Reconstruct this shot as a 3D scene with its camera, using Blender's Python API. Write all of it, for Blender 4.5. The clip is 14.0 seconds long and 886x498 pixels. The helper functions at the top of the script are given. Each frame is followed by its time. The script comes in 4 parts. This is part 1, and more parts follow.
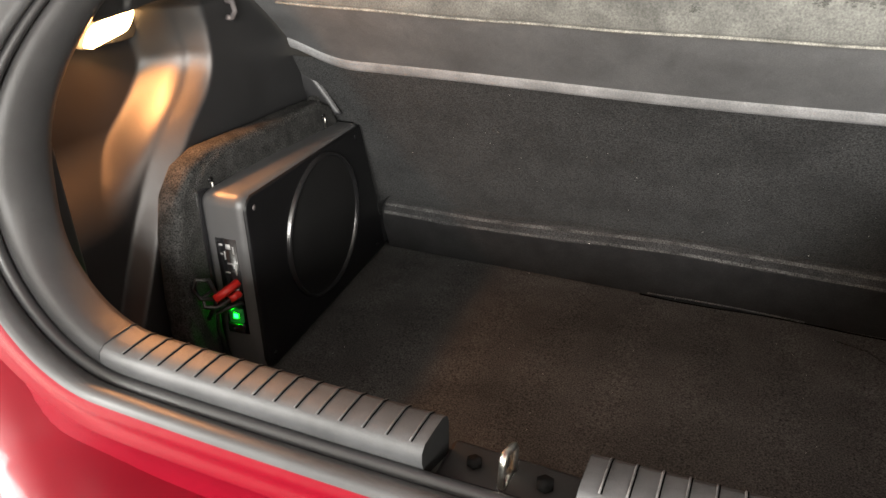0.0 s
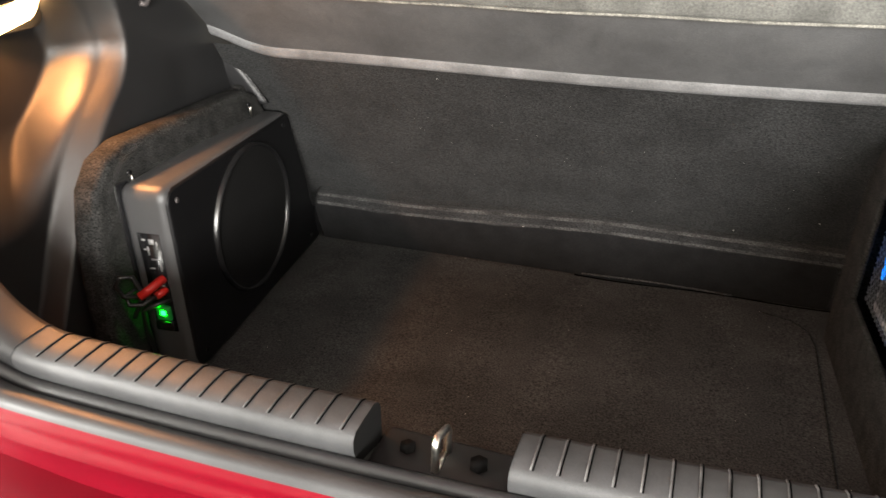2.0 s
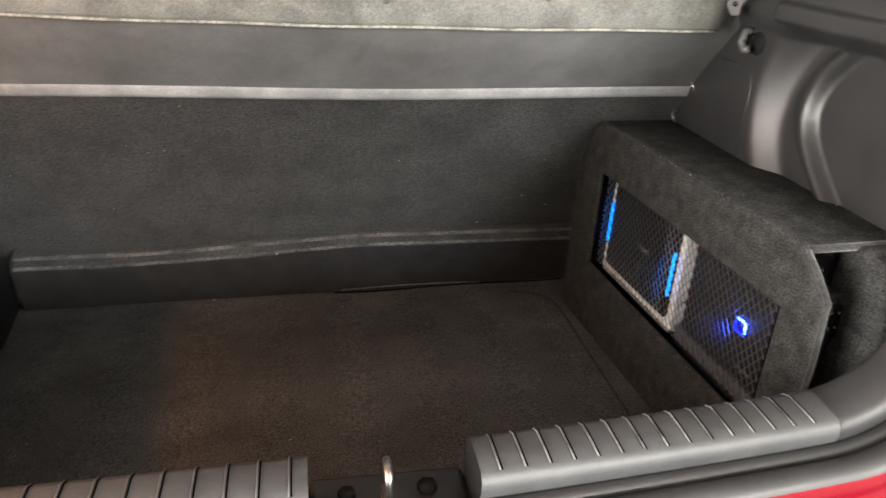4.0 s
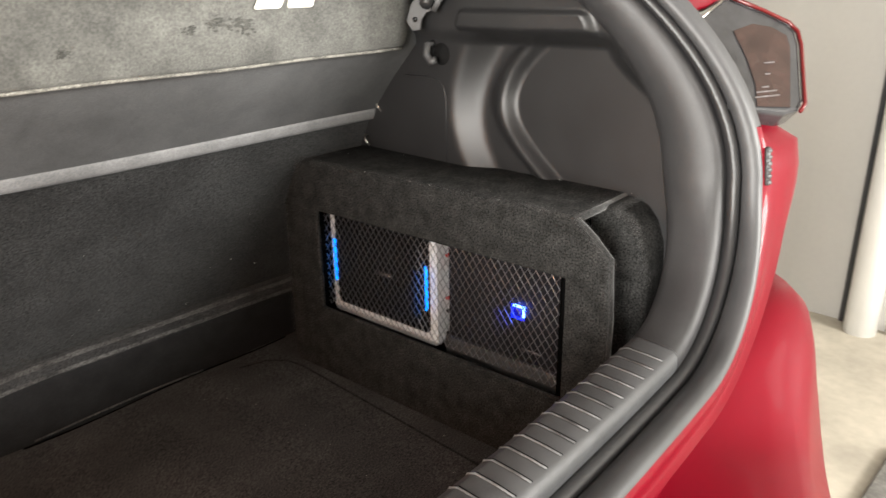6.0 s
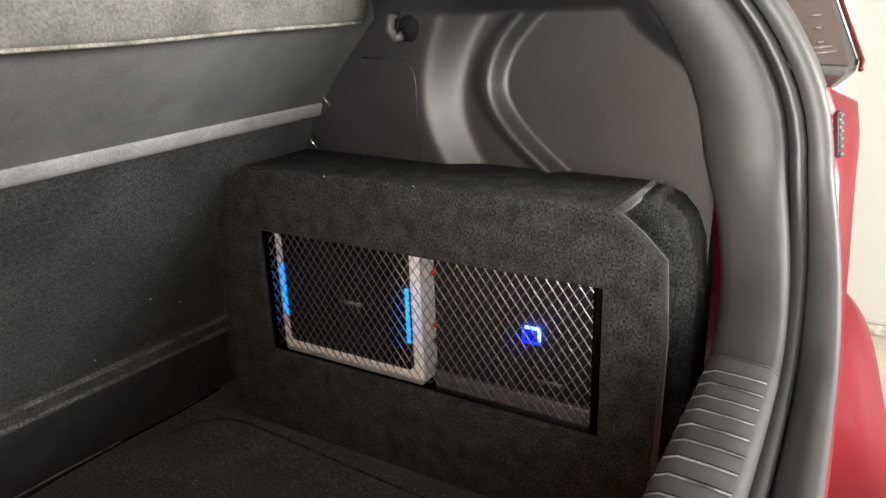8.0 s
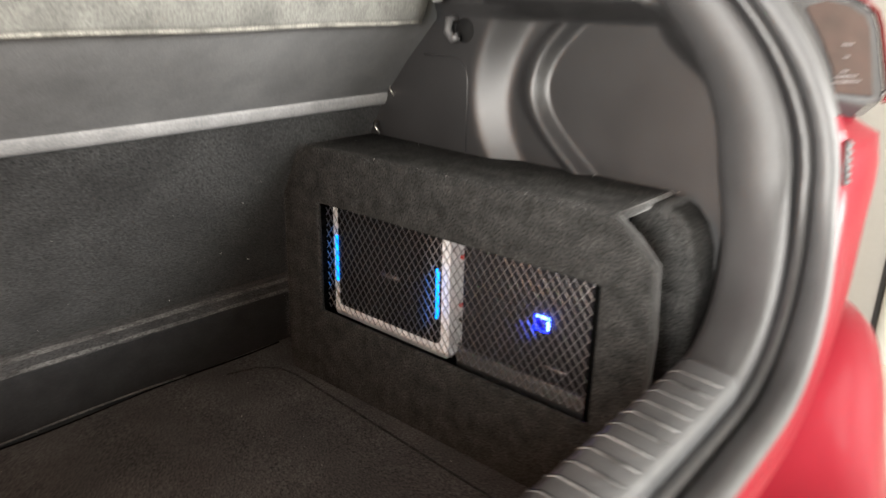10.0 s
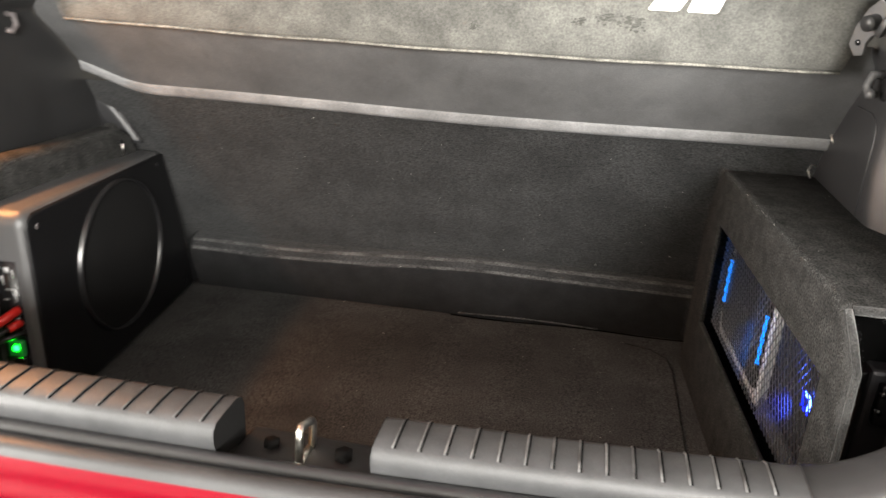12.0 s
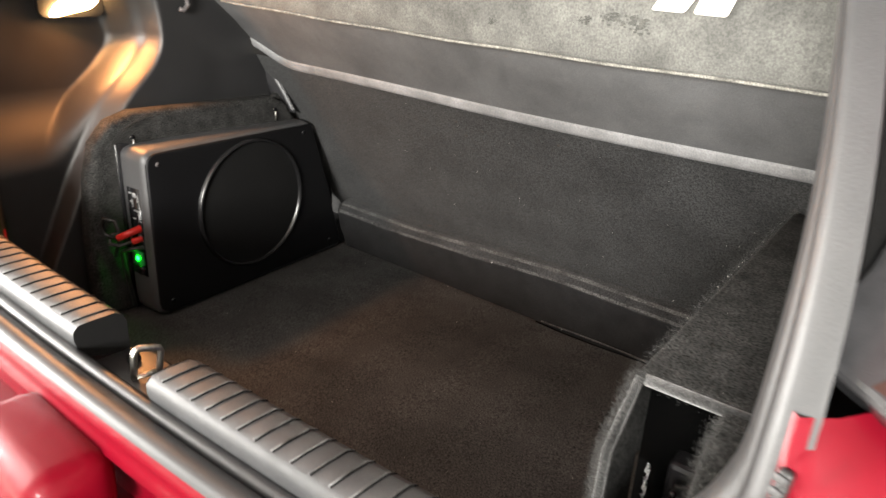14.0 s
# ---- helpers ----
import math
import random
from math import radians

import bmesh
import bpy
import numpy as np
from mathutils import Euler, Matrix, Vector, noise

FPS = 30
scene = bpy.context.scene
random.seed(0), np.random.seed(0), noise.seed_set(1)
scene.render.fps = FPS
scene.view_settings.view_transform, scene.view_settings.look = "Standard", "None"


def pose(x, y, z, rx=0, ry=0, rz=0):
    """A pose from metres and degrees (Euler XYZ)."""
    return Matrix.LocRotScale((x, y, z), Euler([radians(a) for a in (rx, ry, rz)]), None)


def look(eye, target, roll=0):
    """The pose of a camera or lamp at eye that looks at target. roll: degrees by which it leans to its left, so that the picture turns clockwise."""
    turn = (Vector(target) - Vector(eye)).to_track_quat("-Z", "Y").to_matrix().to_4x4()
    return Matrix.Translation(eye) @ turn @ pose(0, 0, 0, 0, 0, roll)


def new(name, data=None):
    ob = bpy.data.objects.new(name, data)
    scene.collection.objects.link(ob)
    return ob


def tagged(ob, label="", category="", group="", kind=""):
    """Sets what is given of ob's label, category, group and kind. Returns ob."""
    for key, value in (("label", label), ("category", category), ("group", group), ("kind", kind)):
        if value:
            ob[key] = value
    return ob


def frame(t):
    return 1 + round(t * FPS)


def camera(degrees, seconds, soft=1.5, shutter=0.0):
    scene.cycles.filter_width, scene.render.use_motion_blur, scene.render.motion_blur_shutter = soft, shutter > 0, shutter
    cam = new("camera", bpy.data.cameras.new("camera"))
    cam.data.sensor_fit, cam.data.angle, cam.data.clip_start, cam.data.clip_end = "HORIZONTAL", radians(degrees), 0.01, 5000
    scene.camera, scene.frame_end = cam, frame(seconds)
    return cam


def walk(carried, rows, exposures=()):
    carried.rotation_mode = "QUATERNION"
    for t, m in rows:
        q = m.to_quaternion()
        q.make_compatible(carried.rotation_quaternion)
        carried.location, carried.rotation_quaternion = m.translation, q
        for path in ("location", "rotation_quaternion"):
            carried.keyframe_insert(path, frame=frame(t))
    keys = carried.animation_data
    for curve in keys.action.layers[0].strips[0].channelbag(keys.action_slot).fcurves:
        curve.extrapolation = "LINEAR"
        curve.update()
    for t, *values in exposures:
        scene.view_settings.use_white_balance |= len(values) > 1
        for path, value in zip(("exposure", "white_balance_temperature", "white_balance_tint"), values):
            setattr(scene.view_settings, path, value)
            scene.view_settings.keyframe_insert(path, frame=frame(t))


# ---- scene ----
cam = camera(62.7, 14.0, shutter=0.5)
PATH = [
    (0, (0.084, 0.018, 1.248), (-0.667, 1.627, 0.328), -0.6),
    (0.5, (0.085, 0.015, 1.247), (-0.654, 1.626, 0.319), -0.6),
    (1, (0.088, 0.016, 1.245), (-0.635, 1.63, 0.311), -0.6),
    (1.5, (0.092, 0.022, 1.241), (-0.595, 1.649, 0.302), -0.5),
    (2, (0.097, 0.028, 1.237), (-0.507, 1.686, 0.294), -0.4),
    (2.2, (0.09, 0.027, 1.23), (-0.469, 1.703, 0.292), -0.2),
    (4.3, (-0.157, 0.026, 1.205), (0.35, 1.779, 0.388), 3.4),
    (4.5, (-0.175, 0.038, 1.195), (0.413, 1.781, 0.409), 3.3),
    (5, (-0.254, 0.103, 1.171), (0.69, 1.703, 0.431), 2.9),
    (5.5, (-0.266, 0.145, 1.169), (0.906, 1.601, 0.458), 0.5),
    (6, (-0.279, 0.184, 1.165), (1.064, 1.494, 0.471), -0.9),
    (6.5, (-0.297, 0.219, 1.16), (1.146, 1.435, 0.497), -1.7),
    (7, (-0.31, 0.257, 1.196), (1.173, 1.437, 0.558), -2.4),
    (7.5, (-0.25, 0.337, 1.135), (1.275, 1.457, 0.487), -2.2),
    (7.7, (-0.234, 0.38, 1.112), (1.305, 1.482, 0.468), -2.1),
    (9.8, (-0.189, 0.348, 1.07), (1.22, 1.609, 0.418), 0.2),
    (10, (-0.213, 0.264, 1.112), (1.126, 1.593, 0.448), 1.1),
    (10.5, (-0.155, 0.126, 1.166), (0.877, 1.703, 0.496), 1.1),
    (11, (-0.07, 0.072, 1.181), (0.48, 1.864, 0.482), 1.6),
    (11.5, (0.015, 0.024, 1.179), (0.092, 1.888, 0.459), 2.4),
    (12, (0.137, -0.02, 1.175), (-0.21, 1.811, 0.449), 3.0),
    (12.5, (0.29, -0.022, 1.194), (-0.374, 1.712, 0.45), 3.0),
    (13, (0.384, 0.081, 1.203), (-0.509, 1.705, 0.449), 3.0),
    (13.5, (0.459, 0.169, 1.188), (-0.592, 1.69, 0.423), 3.1),
    (14, (0.553, 0.18, 1.189), (-0.629, 1.597, 0.418), 3.2),
]
EXPOSURES = [(0, 0.28), (2.2, 0.3), (4.3, 0.5), (5, 0.45), (5.5, 0.22), (6.2, 0.13), (7.7, 0.02), (9.8, 0.75), (10, 0.55), (10.5, 0.45), (11.5, 0.5), (12.5, 0.55), (14, 0.56)]
walk(cam, [(t, look(eye, target, roll)) for t, eye, target, roll in PATH], EXPOSURES)

# ---- world and light ----
world = bpy.data.worlds.new("garage_dim")
scene.world = world
world.use_nodes = True
world.node_tree.nodes["Background"].inputs[0].default_value = (0.75, 0.8, 0.85, 1)
world.node_tree.nodes["Background"].inputs[1].default_value = 0.004


def area(name, place, target, size, size_y, watts, colour):
    data = bpy.data.lights.new(name, "AREA")
    data.shape, data.size, data.size_y, data.energy, data.color = "RECTANGLE", size, size_y, watts, colour
    ob = new(name, data)
    ob.matrix_world = look(place, target)
    return ob


COOL = (1.0, 0.97, 0.92)
# Added fill lamp from the rear right; no doorway is known there.
area("rear_fill_light", (1.38, -2.70, 1.70), (-0.30, 0.8, 0.85), 1.3, 0.75, 285, COOL)
# Added fill lamp from the left; the window around it is made up.
area("left_fill_light", (-2.97, -0.75, 1.15), (0.4, 0.2, 1.0), 1.5, 1.6, 330, COOL)
# Added lamp that only brightens the east wall; no fitting is known.
area("wall_fill_light", (1.5, -1.2, 2.4), (2.4, 0.6, 0.8), 1.2, 0.3, 4, COOL)
bulb = bpy.data.lights.new("boot_bulb", "AREA")
bulb.shape, bulb.size, bulb.size_y, bulb.energy, bulb.color = "RECTANGLE", 0.07, 0.025, 2.4, (1.0, 0.38, 0.12)
bulb_ob = new("boot_bulb", bulb)
bulb_ob.matrix_world = look((-0.7340, 0.738, 1.058), (-0.6340, 0.700, 0.968))

# ---- materials ----


def material(name, colour, rough=0.5, metal=0.0, grain=0.0, grain_size=900.0, stain=0.0, stain_size=9.0, fuzz=0.0, coat=0.0, speck=0.0, spec=0.5, blotch=0.0, blotch_size=6.0):
    """A surface with two scales of variation: fine grain that also lifts the surface, and broad stains."""
    m = bpy.data.materials.new(name)
    m.use_nodes = True
    n, l = m.node_tree.nodes, m.node_tree.links
    b = n["Principled BSDF"]
    b.inputs["Base Color"].default_value = (*colour, 1)
    b.inputs["Roughness"].default_value = rough
    b.inputs["Metallic"].default_value = metal
    b.inputs["Coat Weight"].default_value = coat
    b.inputs["Coat Roughness"].default_value = 0.10
    b.inputs["Sheen Weight"].default_value = fuzz
    b.inputs["Sheen Roughness"].default_value = 0.5
    b.inputs["Specular IOR Level"].default_value = spec
    where = n.new("ShaderNodeTexCoord")
    last = None
    if grain or stain:
        fine = n.new("ShaderNodeTexNoise")
        fine.inputs["Scale"].default_value = grain_size
        fine.inputs["Detail"].default_value = 3
        l.new(where.outputs["Object"], fine.inputs["Vector"])
        broad = n.new("ShaderNodeTexNoise")
        broad.inputs["Scale"].default_value = stain_size
        broad.inputs["Detail"].default_value = 5
        broad.inputs["Roughness"].default_value = 0.6
        l.new(where.outputs["Object"], broad.inputs["Vector"])
        ramp = n.new("ShaderNodeMapRange")
        ramp.inputs[1].default_value, ramp.inputs[2].default_value = 0.3, 0.7
        ramp.inputs[3].default_value, ramp.inputs[4].default_value = 1 - stain, 1 + stain
        l.new(broad.outputs["Fac"], ramp.inputs[0])
        ramp2 = n.new("ShaderNodeMapRange")
        ramp2.inputs[1].default_value, ramp2.inputs[2].default_value = 0.3, 0.7
        ramp2.inputs[3].default_value, ramp2.inputs[4].default_value = 1 - grain, 1 + grain
        l.new(fine.outputs["Fac"], ramp2.inputs[0])
        mul = n.new("ShaderNodeMath")
        mul.operation = "MULTIPLY"
        l.new(ramp.outputs[0], mul.inputs[0])
        l.new(ramp2.outputs[0], mul.inputs[1])
        tint = n.new("ShaderNodeVectorMath")
        tint.operation = "SCALE"
        tint.inputs[0].default_value = colour
        l.new(mul.outputs[0], tint.inputs["Scale"])
        last = tint.outputs[0]
        if blotch:
            patch = n.new("ShaderNodeTexNoise")
            patch.inputs["Scale"].default_value = blotch_size
            patch.inputs["Detail"].default_value = 7
            patch.inputs["Roughness"].default_value = 0.68
            patch.inputs["Distortion"].default_value = 0.6
            l.new(where.outputs["Object"], patch.inputs["Vector"])
            dirt = n.new("ShaderNodeMapRange")
            dirt.inputs[1].default_value, dirt.inputs[2].default_value = 0.36, 0.62
            dirt.inputs[3].default_value, dirt.inputs[4].default_value = 1 - blotch, 1 + 0.45 * blotch
            l.new(patch.outputs["Fac"], dirt.inputs[0])
            soiled = n.new("ShaderNodeVectorMath")
            soiled.operation = "SCALE"
            l.new(last, soiled.inputs[0])
            l.new(dirt.outputs[0], soiled.inputs["Scale"])
            last = soiled.outputs[0]
        if speck:
            dots = n.new("ShaderNodeTexVoronoi")
            dots.inputs["Scale"].default_value = 260
            l.new(where.outputs["Object"], dots.inputs["Vector"])
            less = n.new("ShaderNodeMath")
            less.operation = "LESS_THAN"
            less.inputs[1].default_value = 0.16
            l.new(dots.outputs["Distance"], less.inputs[0])
            few = n.new("ShaderNodeSeparateColor")
            l.new(dots.outputs["Color"], few.inputs[0])
            some = n.new("ShaderNodeMath")
            some.operation = "GREATER_THAN"
            some.inputs[1].default_value = 0.8
            l.new(few.outputs[0], some.inputs[0])
            both = n.new("ShaderNodeMath")
            both.operation = "MULTIPLY"
            l.new(less.outputs[0], both.inputs[0])
            l.new(some.outputs[0], both.inputs[1])
            amount = n.new("ShaderNodeMath")
            amount.operation = "MULTIPLY"
            amount.inputs[1].default_value = speck
            l.new(both.outputs[0], amount.inputs[0])
            mix = n.new("ShaderNodeMix")
            mix.data_type = "RGBA"
            mix.inputs[7].default_value = (0.3, 0.29, 0.27, 1)
            l.new(amount.outputs[0], mix.inputs[0])
            l.new(last, mix.inputs[6])
            last = mix.outputs[2]
        l.new(last, b.inputs["Base Color"])
        bump = n.new("ShaderNodeBump")
        bump.inputs["Strength"].default_value = min(1.0, 0.25 + grain)
        bump.inputs["Distance"].default_value = 0.0006 if not fuzz else 0.0008
        l.new(fine.outputs["Fac"], bump.inputs["Height"])
        l.new(bump.outputs[0], b.inputs["Normal"])
        rr = n.new("ShaderNodeMapRange")
        rr.inputs[3].default_value, rr.inputs[4].default_value = max(0.02, rough - 0.12 * stain), min(1, rough + 0.2 * stain)
        l.new(broad.outputs["Fac"], rr.inputs[0])
        l.new(rr.outputs[0], b.inputs["Roughness"])
    return m


def glow(name, colour, strength):
    m = bpy.data.materials.new(name)
    m.use_nodes = True
    b = m.node_tree.nodes["Principled BSDF"]
    b.inputs["Base Color"].default_value = (*colour, 1)
    b.inputs["Emission Color"].default_value = (*colour, 1)
    b.inputs["Emission Strength"].default_value = strength
    return m


TRIM = material("grained_black_plastic", (0.0165, 0.0165, 0.017), 0.38, spec=0.55, grain=0.15, grain_size=1400, stain=0.15, stain_size=14)
RINGTRIM = material("grained_black_ring_trim", (0.031, 0.031, 0.032), 0.42, spec=0.45, grain=0.25, grain_size=1400, stain=0.2, stain_size=14)
SILL = material("grained_grey_plastic", (0.052, 0.053, 0.055), 0.45, grain=0.25, grain_size=1500, stain=0.25, stain_size=22)
GROOVE = material("scuffed_rib_edge", (0.05, 0.05, 0.05), 0.5, grain=0.2, stain=0.3)
# Right ribs paler than the left: wear, plus their highlights put into colour.
RIB_WORN_LIT = material("rib_worn_lit", (0.095, 0.095, 0.095), 0.5, grain=0.4, stain=0.8, stain_size=40)
RUBBER = material("black_rubber", (0.020, 0.020, 0.021), 0.38, grain=0.15, grain_size=700, stain=0.2)
FLANGE = material("grey_rubber_flange", (0.050, 0.051, 0.053), 0.45, grain=0.05, grain_size=600, stain=0.25, spec=0.45)
SEAT = material("black_seat_carpet", (0.0215, 0.022, 0.0222), 0.95, grain=0.75, grain_size=430, stain=0.3, stain_size=12, fuzz=0.1, speck=0.08, spec=0.1)
FLAP = material("black_vinyl_flap", (0.086, 0.0865, 0.088), 0.66, grain=0.25, grain_size=900, stain=0.2, stain_size=10, spec=0.3, blotch=0.12, blotch_size=14)
EDGE = material("worn_grey_piping", (0.178, 0.179, 0.181), 0.7, spec=0.25, grain=0.2, grain_size=500, stain=0.3, stain_size=16)
# Paler for wear and for the light the roll's lip catches.
LIT_WORN = material("lit_worn_carpet", (0.026, 0.026, 0.0265), 0.95, grain=0.7, grain_size=520, stain=0.35, stain_size=18, fuzz=0.2, spec=0.1)
PALE_LINE = material("pale_carpet_line", (0.058, 0.058, 0.057), 0.9, grain=0.8, grain_size=500, stain=0.6, stain_size=24, fuzz=0.15, spec=0.1)
LOWER = material("lower_roll_black", (0.012, 0.012, 0.0125), 0.85, grain=0.4, grain_size=700, stain=0.35, stain_size=25, fuzz=0.05, spec=0.15)
WORN_SHEEN = material("worn_sheen_edge", (0.020, 0.020, 0.0195), 0.95, grain=0.85, grain_size=600, stain=0.5, stain_size=30, fuzz=0.45, spec=0.1)
SMUDGE = material("dark_smudge", (0.066, 0.066, 0.060), 0.9, grain=0.3, stain=0.4, stain_size=60)
MAT = material("black_floor_carpet", (0.049, 0.0488, 0.0485), 0.95, grain=0.75, grain_size=430, stain=0.35, stain_size=7, fuzz=0.02, speck=0.1, spec=0.1)
FELT = material("black_box_carpet", (0.0235, 0.0233, 0.0224), 0.95, grain=0.8, grain_size=430, stain=0.45, stain_size=45, fuzz=0.0, speck=0.05, spec=0.1)
FIBRE = material("dusty_grey_fibreboard", (0.108, 0.108, 0.100), 0.85, grain=0.3, grain_size=420, stain=0.30, stain_size=26, fuzz=0.1, blotch=0.24, blotch_size=7.5)
RIM = material("pale_frayed_fibre", (0.19, 0.185, 0.165), 0.9, grain=0.5, grain_size=600, stain=0.5, stain_size=60)
PAPER = material("cream_paper", (0.78, 0.75, 0.66), 0.6, grain=0.05, stain=0.06)
RED = material("red_car_paint", (0.140, 0.0011, 0.008), 0.42, metal=0.0, coat=0.15, spec=0.12, grain=0.08, grain_size=2500, stain=0.06)
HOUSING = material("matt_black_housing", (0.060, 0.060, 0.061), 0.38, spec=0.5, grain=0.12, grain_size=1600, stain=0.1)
# Subwoofer front darker than its housing: lighting put into the two colours.
SUB_SHADE = material("shaded_satin_front", (0.0055, 0.0055, 0.006), 0.4, spec=0.25, grain=0.1, grain_size=1600, stain=0.1)
BLACK = material("black_cloth_cone", (0.008, 0.008, 0.008), 0.9, grain=0.3, grain_size=900, stain=0.1, spec=0.1)
GLOSS = material("gloss_black_plastic", (0.010, 0.010, 0.011), 0.2, grain=0.05, stain=0.05)
# Near-black that paints deep shade in cavity, gap and grooves.
VOID = material("shade_black", (0.0015, 0.0015, 0.0015), 1.0, spec=0.02)
RINGGLOSS = material("gloss_black_ring", (0.008, 0.008, 0.0085), 0.24, spec=0.6, grain=0.05, stain=0.05)
CHROME = material("bare_steel", (0.62, 0.60, 0.55), 0.28, metal=1.0, grain=0.15, grain_size=300, stain=0.3, stain_size=60)
WIRE = material("dark_steel_mesh", (0.48, 0.48, 0.50), 0.30, metal=1.0, grain=0.1, stain=0.1)
SILVER = material("satin_silver", (0.86, 0.86, 0.87), 0.4, metal=0.1, grain=0.1, grain_size=900, stain=0.1)
AMPBLACK = material("black_amplifier_face", (0.004, 0.004, 0.0045), 0.3, spec=0.2)
AMPGREY = material("dark_amplifier_metal", (0.014, 0.0135, 0.015), 0.4, metal=0.2, spec=0.25, grain=0.1, stain=0.1)
WHITE_INK = material("white_print", (0.32, 0.32, 0.32), 0.6)
REDWIRE = material("red_cable", (0.55, 0.02, 0.015), 0.4)
BLACKWIRE = material("black_cable", (0.012, 0.012, 0.012), 0.4)
BLUE_LED = glow("blue_light", (0.05, 0.12, 1.0), 16)
CYAN_LED = glow("light_blue_strip", (0.0, 0.22, 1.0), 2.6)
DEEP_LED = glow("deep_blue_light", (0.004, 0.02, 0.9), 1.6)
DIM_LED = glow("dim_blue_window", (0.002, 0.006, 0.25), 0.25)
GREEN_LED = glow("green_light", (0.0006, 1.0, 0.004), 130)
# Faint emission stands in for the power light shining through the plug.
GREEN_BLOCK = glow("green_plug_glow", (0.01, 0.20, 0.03), 0.10)
LENS = glow("warm_lamp_lens", (1.0, 0.55, 0.21), 45)
SMOKED = material("smoked_lamp_cover", (0.036, 0.036, 0.038), 0.2, coat=0.0, spec=0.45, stain=0.3, stain_size=25)
REDLENS = material("red_lamp_rim", (0.10, 0.004, 0.005), 0.25, coat=0.25)
REDDARK = material("dull_red_reflector", (0.032, 0.017, 0.014), 0.10, spec=0.45, grain=0.1, stain=0.3, stain_size=40)
PALE_PRINT = material("faint_print", (0.10, 0.09, 0.09), 0.4)
DARKGLASS = material("dark_side_glass", (0.012, 0.012, 0.013), 0.08)
PLASTER = material("white_painted_plaster", (0.38, 0.366, 0.34), 0.7, grain=0.015, grain_size=60, stain=0.06, stain_size=1.3)
# For walls and ceiling out of view; grey set to limit bounced light.
BARE = material("unseen_wall_grey", (0.45, 0.44, 0.41), 0.8, grain=0.1, grain_size=60, stain=0.2, stain_size=1.5)
PIPE = material("white_painted_pipe", (0.74, 0.73, 0.70), 0.45, grain=0.05, stain=0.1, stain_size=4)
CONCRETE = material("worn_concrete_floor", (0.40, 0.365, 0.30), 0.6, grain=0.06, grain_size=30, stain=0.28, stain_size=3.0)
COVER = material("worn_grey_cast_metal", (0.20, 0.195, 0.18), 0.6, grain=0.2, grain_size=90, stain=0.4, stain_size=12)
CEMENT = material("cement_skirting", (0.30, 0.28, 0.24), 0.85, grain=0.3, grain_size=60, stain=0.5, stain_size=12)

# ---- building helpers ----
CX = -0.069  # middle of the boot opening
YAW = 0.048  # the opening is turned a little against the seat
TX = -0.09  # middle between the side trims


def put(name, bm, mat, smooth=True):
    me = bpy.data.meshes.new(name)
    bmesh.ops.recalc_face_normals(bm, faces=bm.faces)
    bm.to_mesh(me)
    bm.free()
    me.materials.append(mat)
    if smooth:
        me.polygons.foreach_set("use_smooth", [True] * len(me.polygons))
    return new(name, me)


def part(name, bm, mat, parent, label="", smooth=True):
    ob = put(name, bm, mat, smooth)
    ob.parent = parent
    if label:
        tagged(ob, label)
    return ob


def thing(name, label, category, group="", kind=""):
    return tagged(new(name), label, category, group, kind)


def soft_edges(ob, width, segments=3, angle=35):
    mod = ob.modifiers.new("bevel", "BEVEL")
    mod.width, mod.segments, mod.limit_method, mod.angle_limit = width, segments, "ANGLE", radians(angle)
    return ob


def thicken(ob, depth, offset=-1):
    mod = ob.modifiers.new("thickness", "SOLIDIFY")
    mod.thickness, mod.offset = depth, offset
    return ob


def block(x0, x1, y0, y1, z0, z1, bevel=0.0, seg=2):
    bm = bmesh.new()
    bmesh.ops.create_cube(bm, size=1)
    for v in bm.verts:
        v.co = ((x0 + x1) / 2 + v.co.x * (x1 - x0), (y0 + y1) / 2 + v.co.y * (y1 - y0), (z0 + z1) / 2 + v.co.z * (z1 - z0))
    if bevel:
        bmesh.ops.bevel(bm, geom=bm.edges[:], offset=bevel, segments=seg, affect="EDGES", profile=0.5)
    return bm


def grid(rows):
    """A sheet through rows of points."""
    bm = bmesh.new()
    vs = [[bm.verts.new(p) for p in r] for r in rows]
    for a, b in zip(vs, vs[1:]):
        for i in range(len(a) - 1):
            bm.faces.new((a[i], a[i + 1], b[i + 1], b[i]))
    return bm


def tube(points, radius, sides=10, closed=False):
    """A round bar along points."""
    bm = bmesh.new()
    pts = [Vector(p) for p in points]
    rings = []
    for i, p in enumerate(pts):
        a = pts[i - 1] if i else p
        b = pts[i + 1] if i + 1 < len(pts) else p
        d = (b - a).normalized()
        u = d.orthogonal().normalized() if not rings else (last - d * last.dot(d)).normalized()
        last = u
        w = d.cross(u)
        rings.append([bm.verts.new(p + radius * (math.cos(k * math.tau / sides) * u + math.sin(k * math.tau / sides) * w)) for k in range(sides)])
    for a, b in zip(rings, rings[1:]):
        for k in range(sides):
            bm.faces.new((a[k], a[(k + 1) % sides], b[(k + 1) % sides], b[k]))
    bm.faces.new(rings[0][::-1])
    bm.faces.new(rings[-1])
    return bm


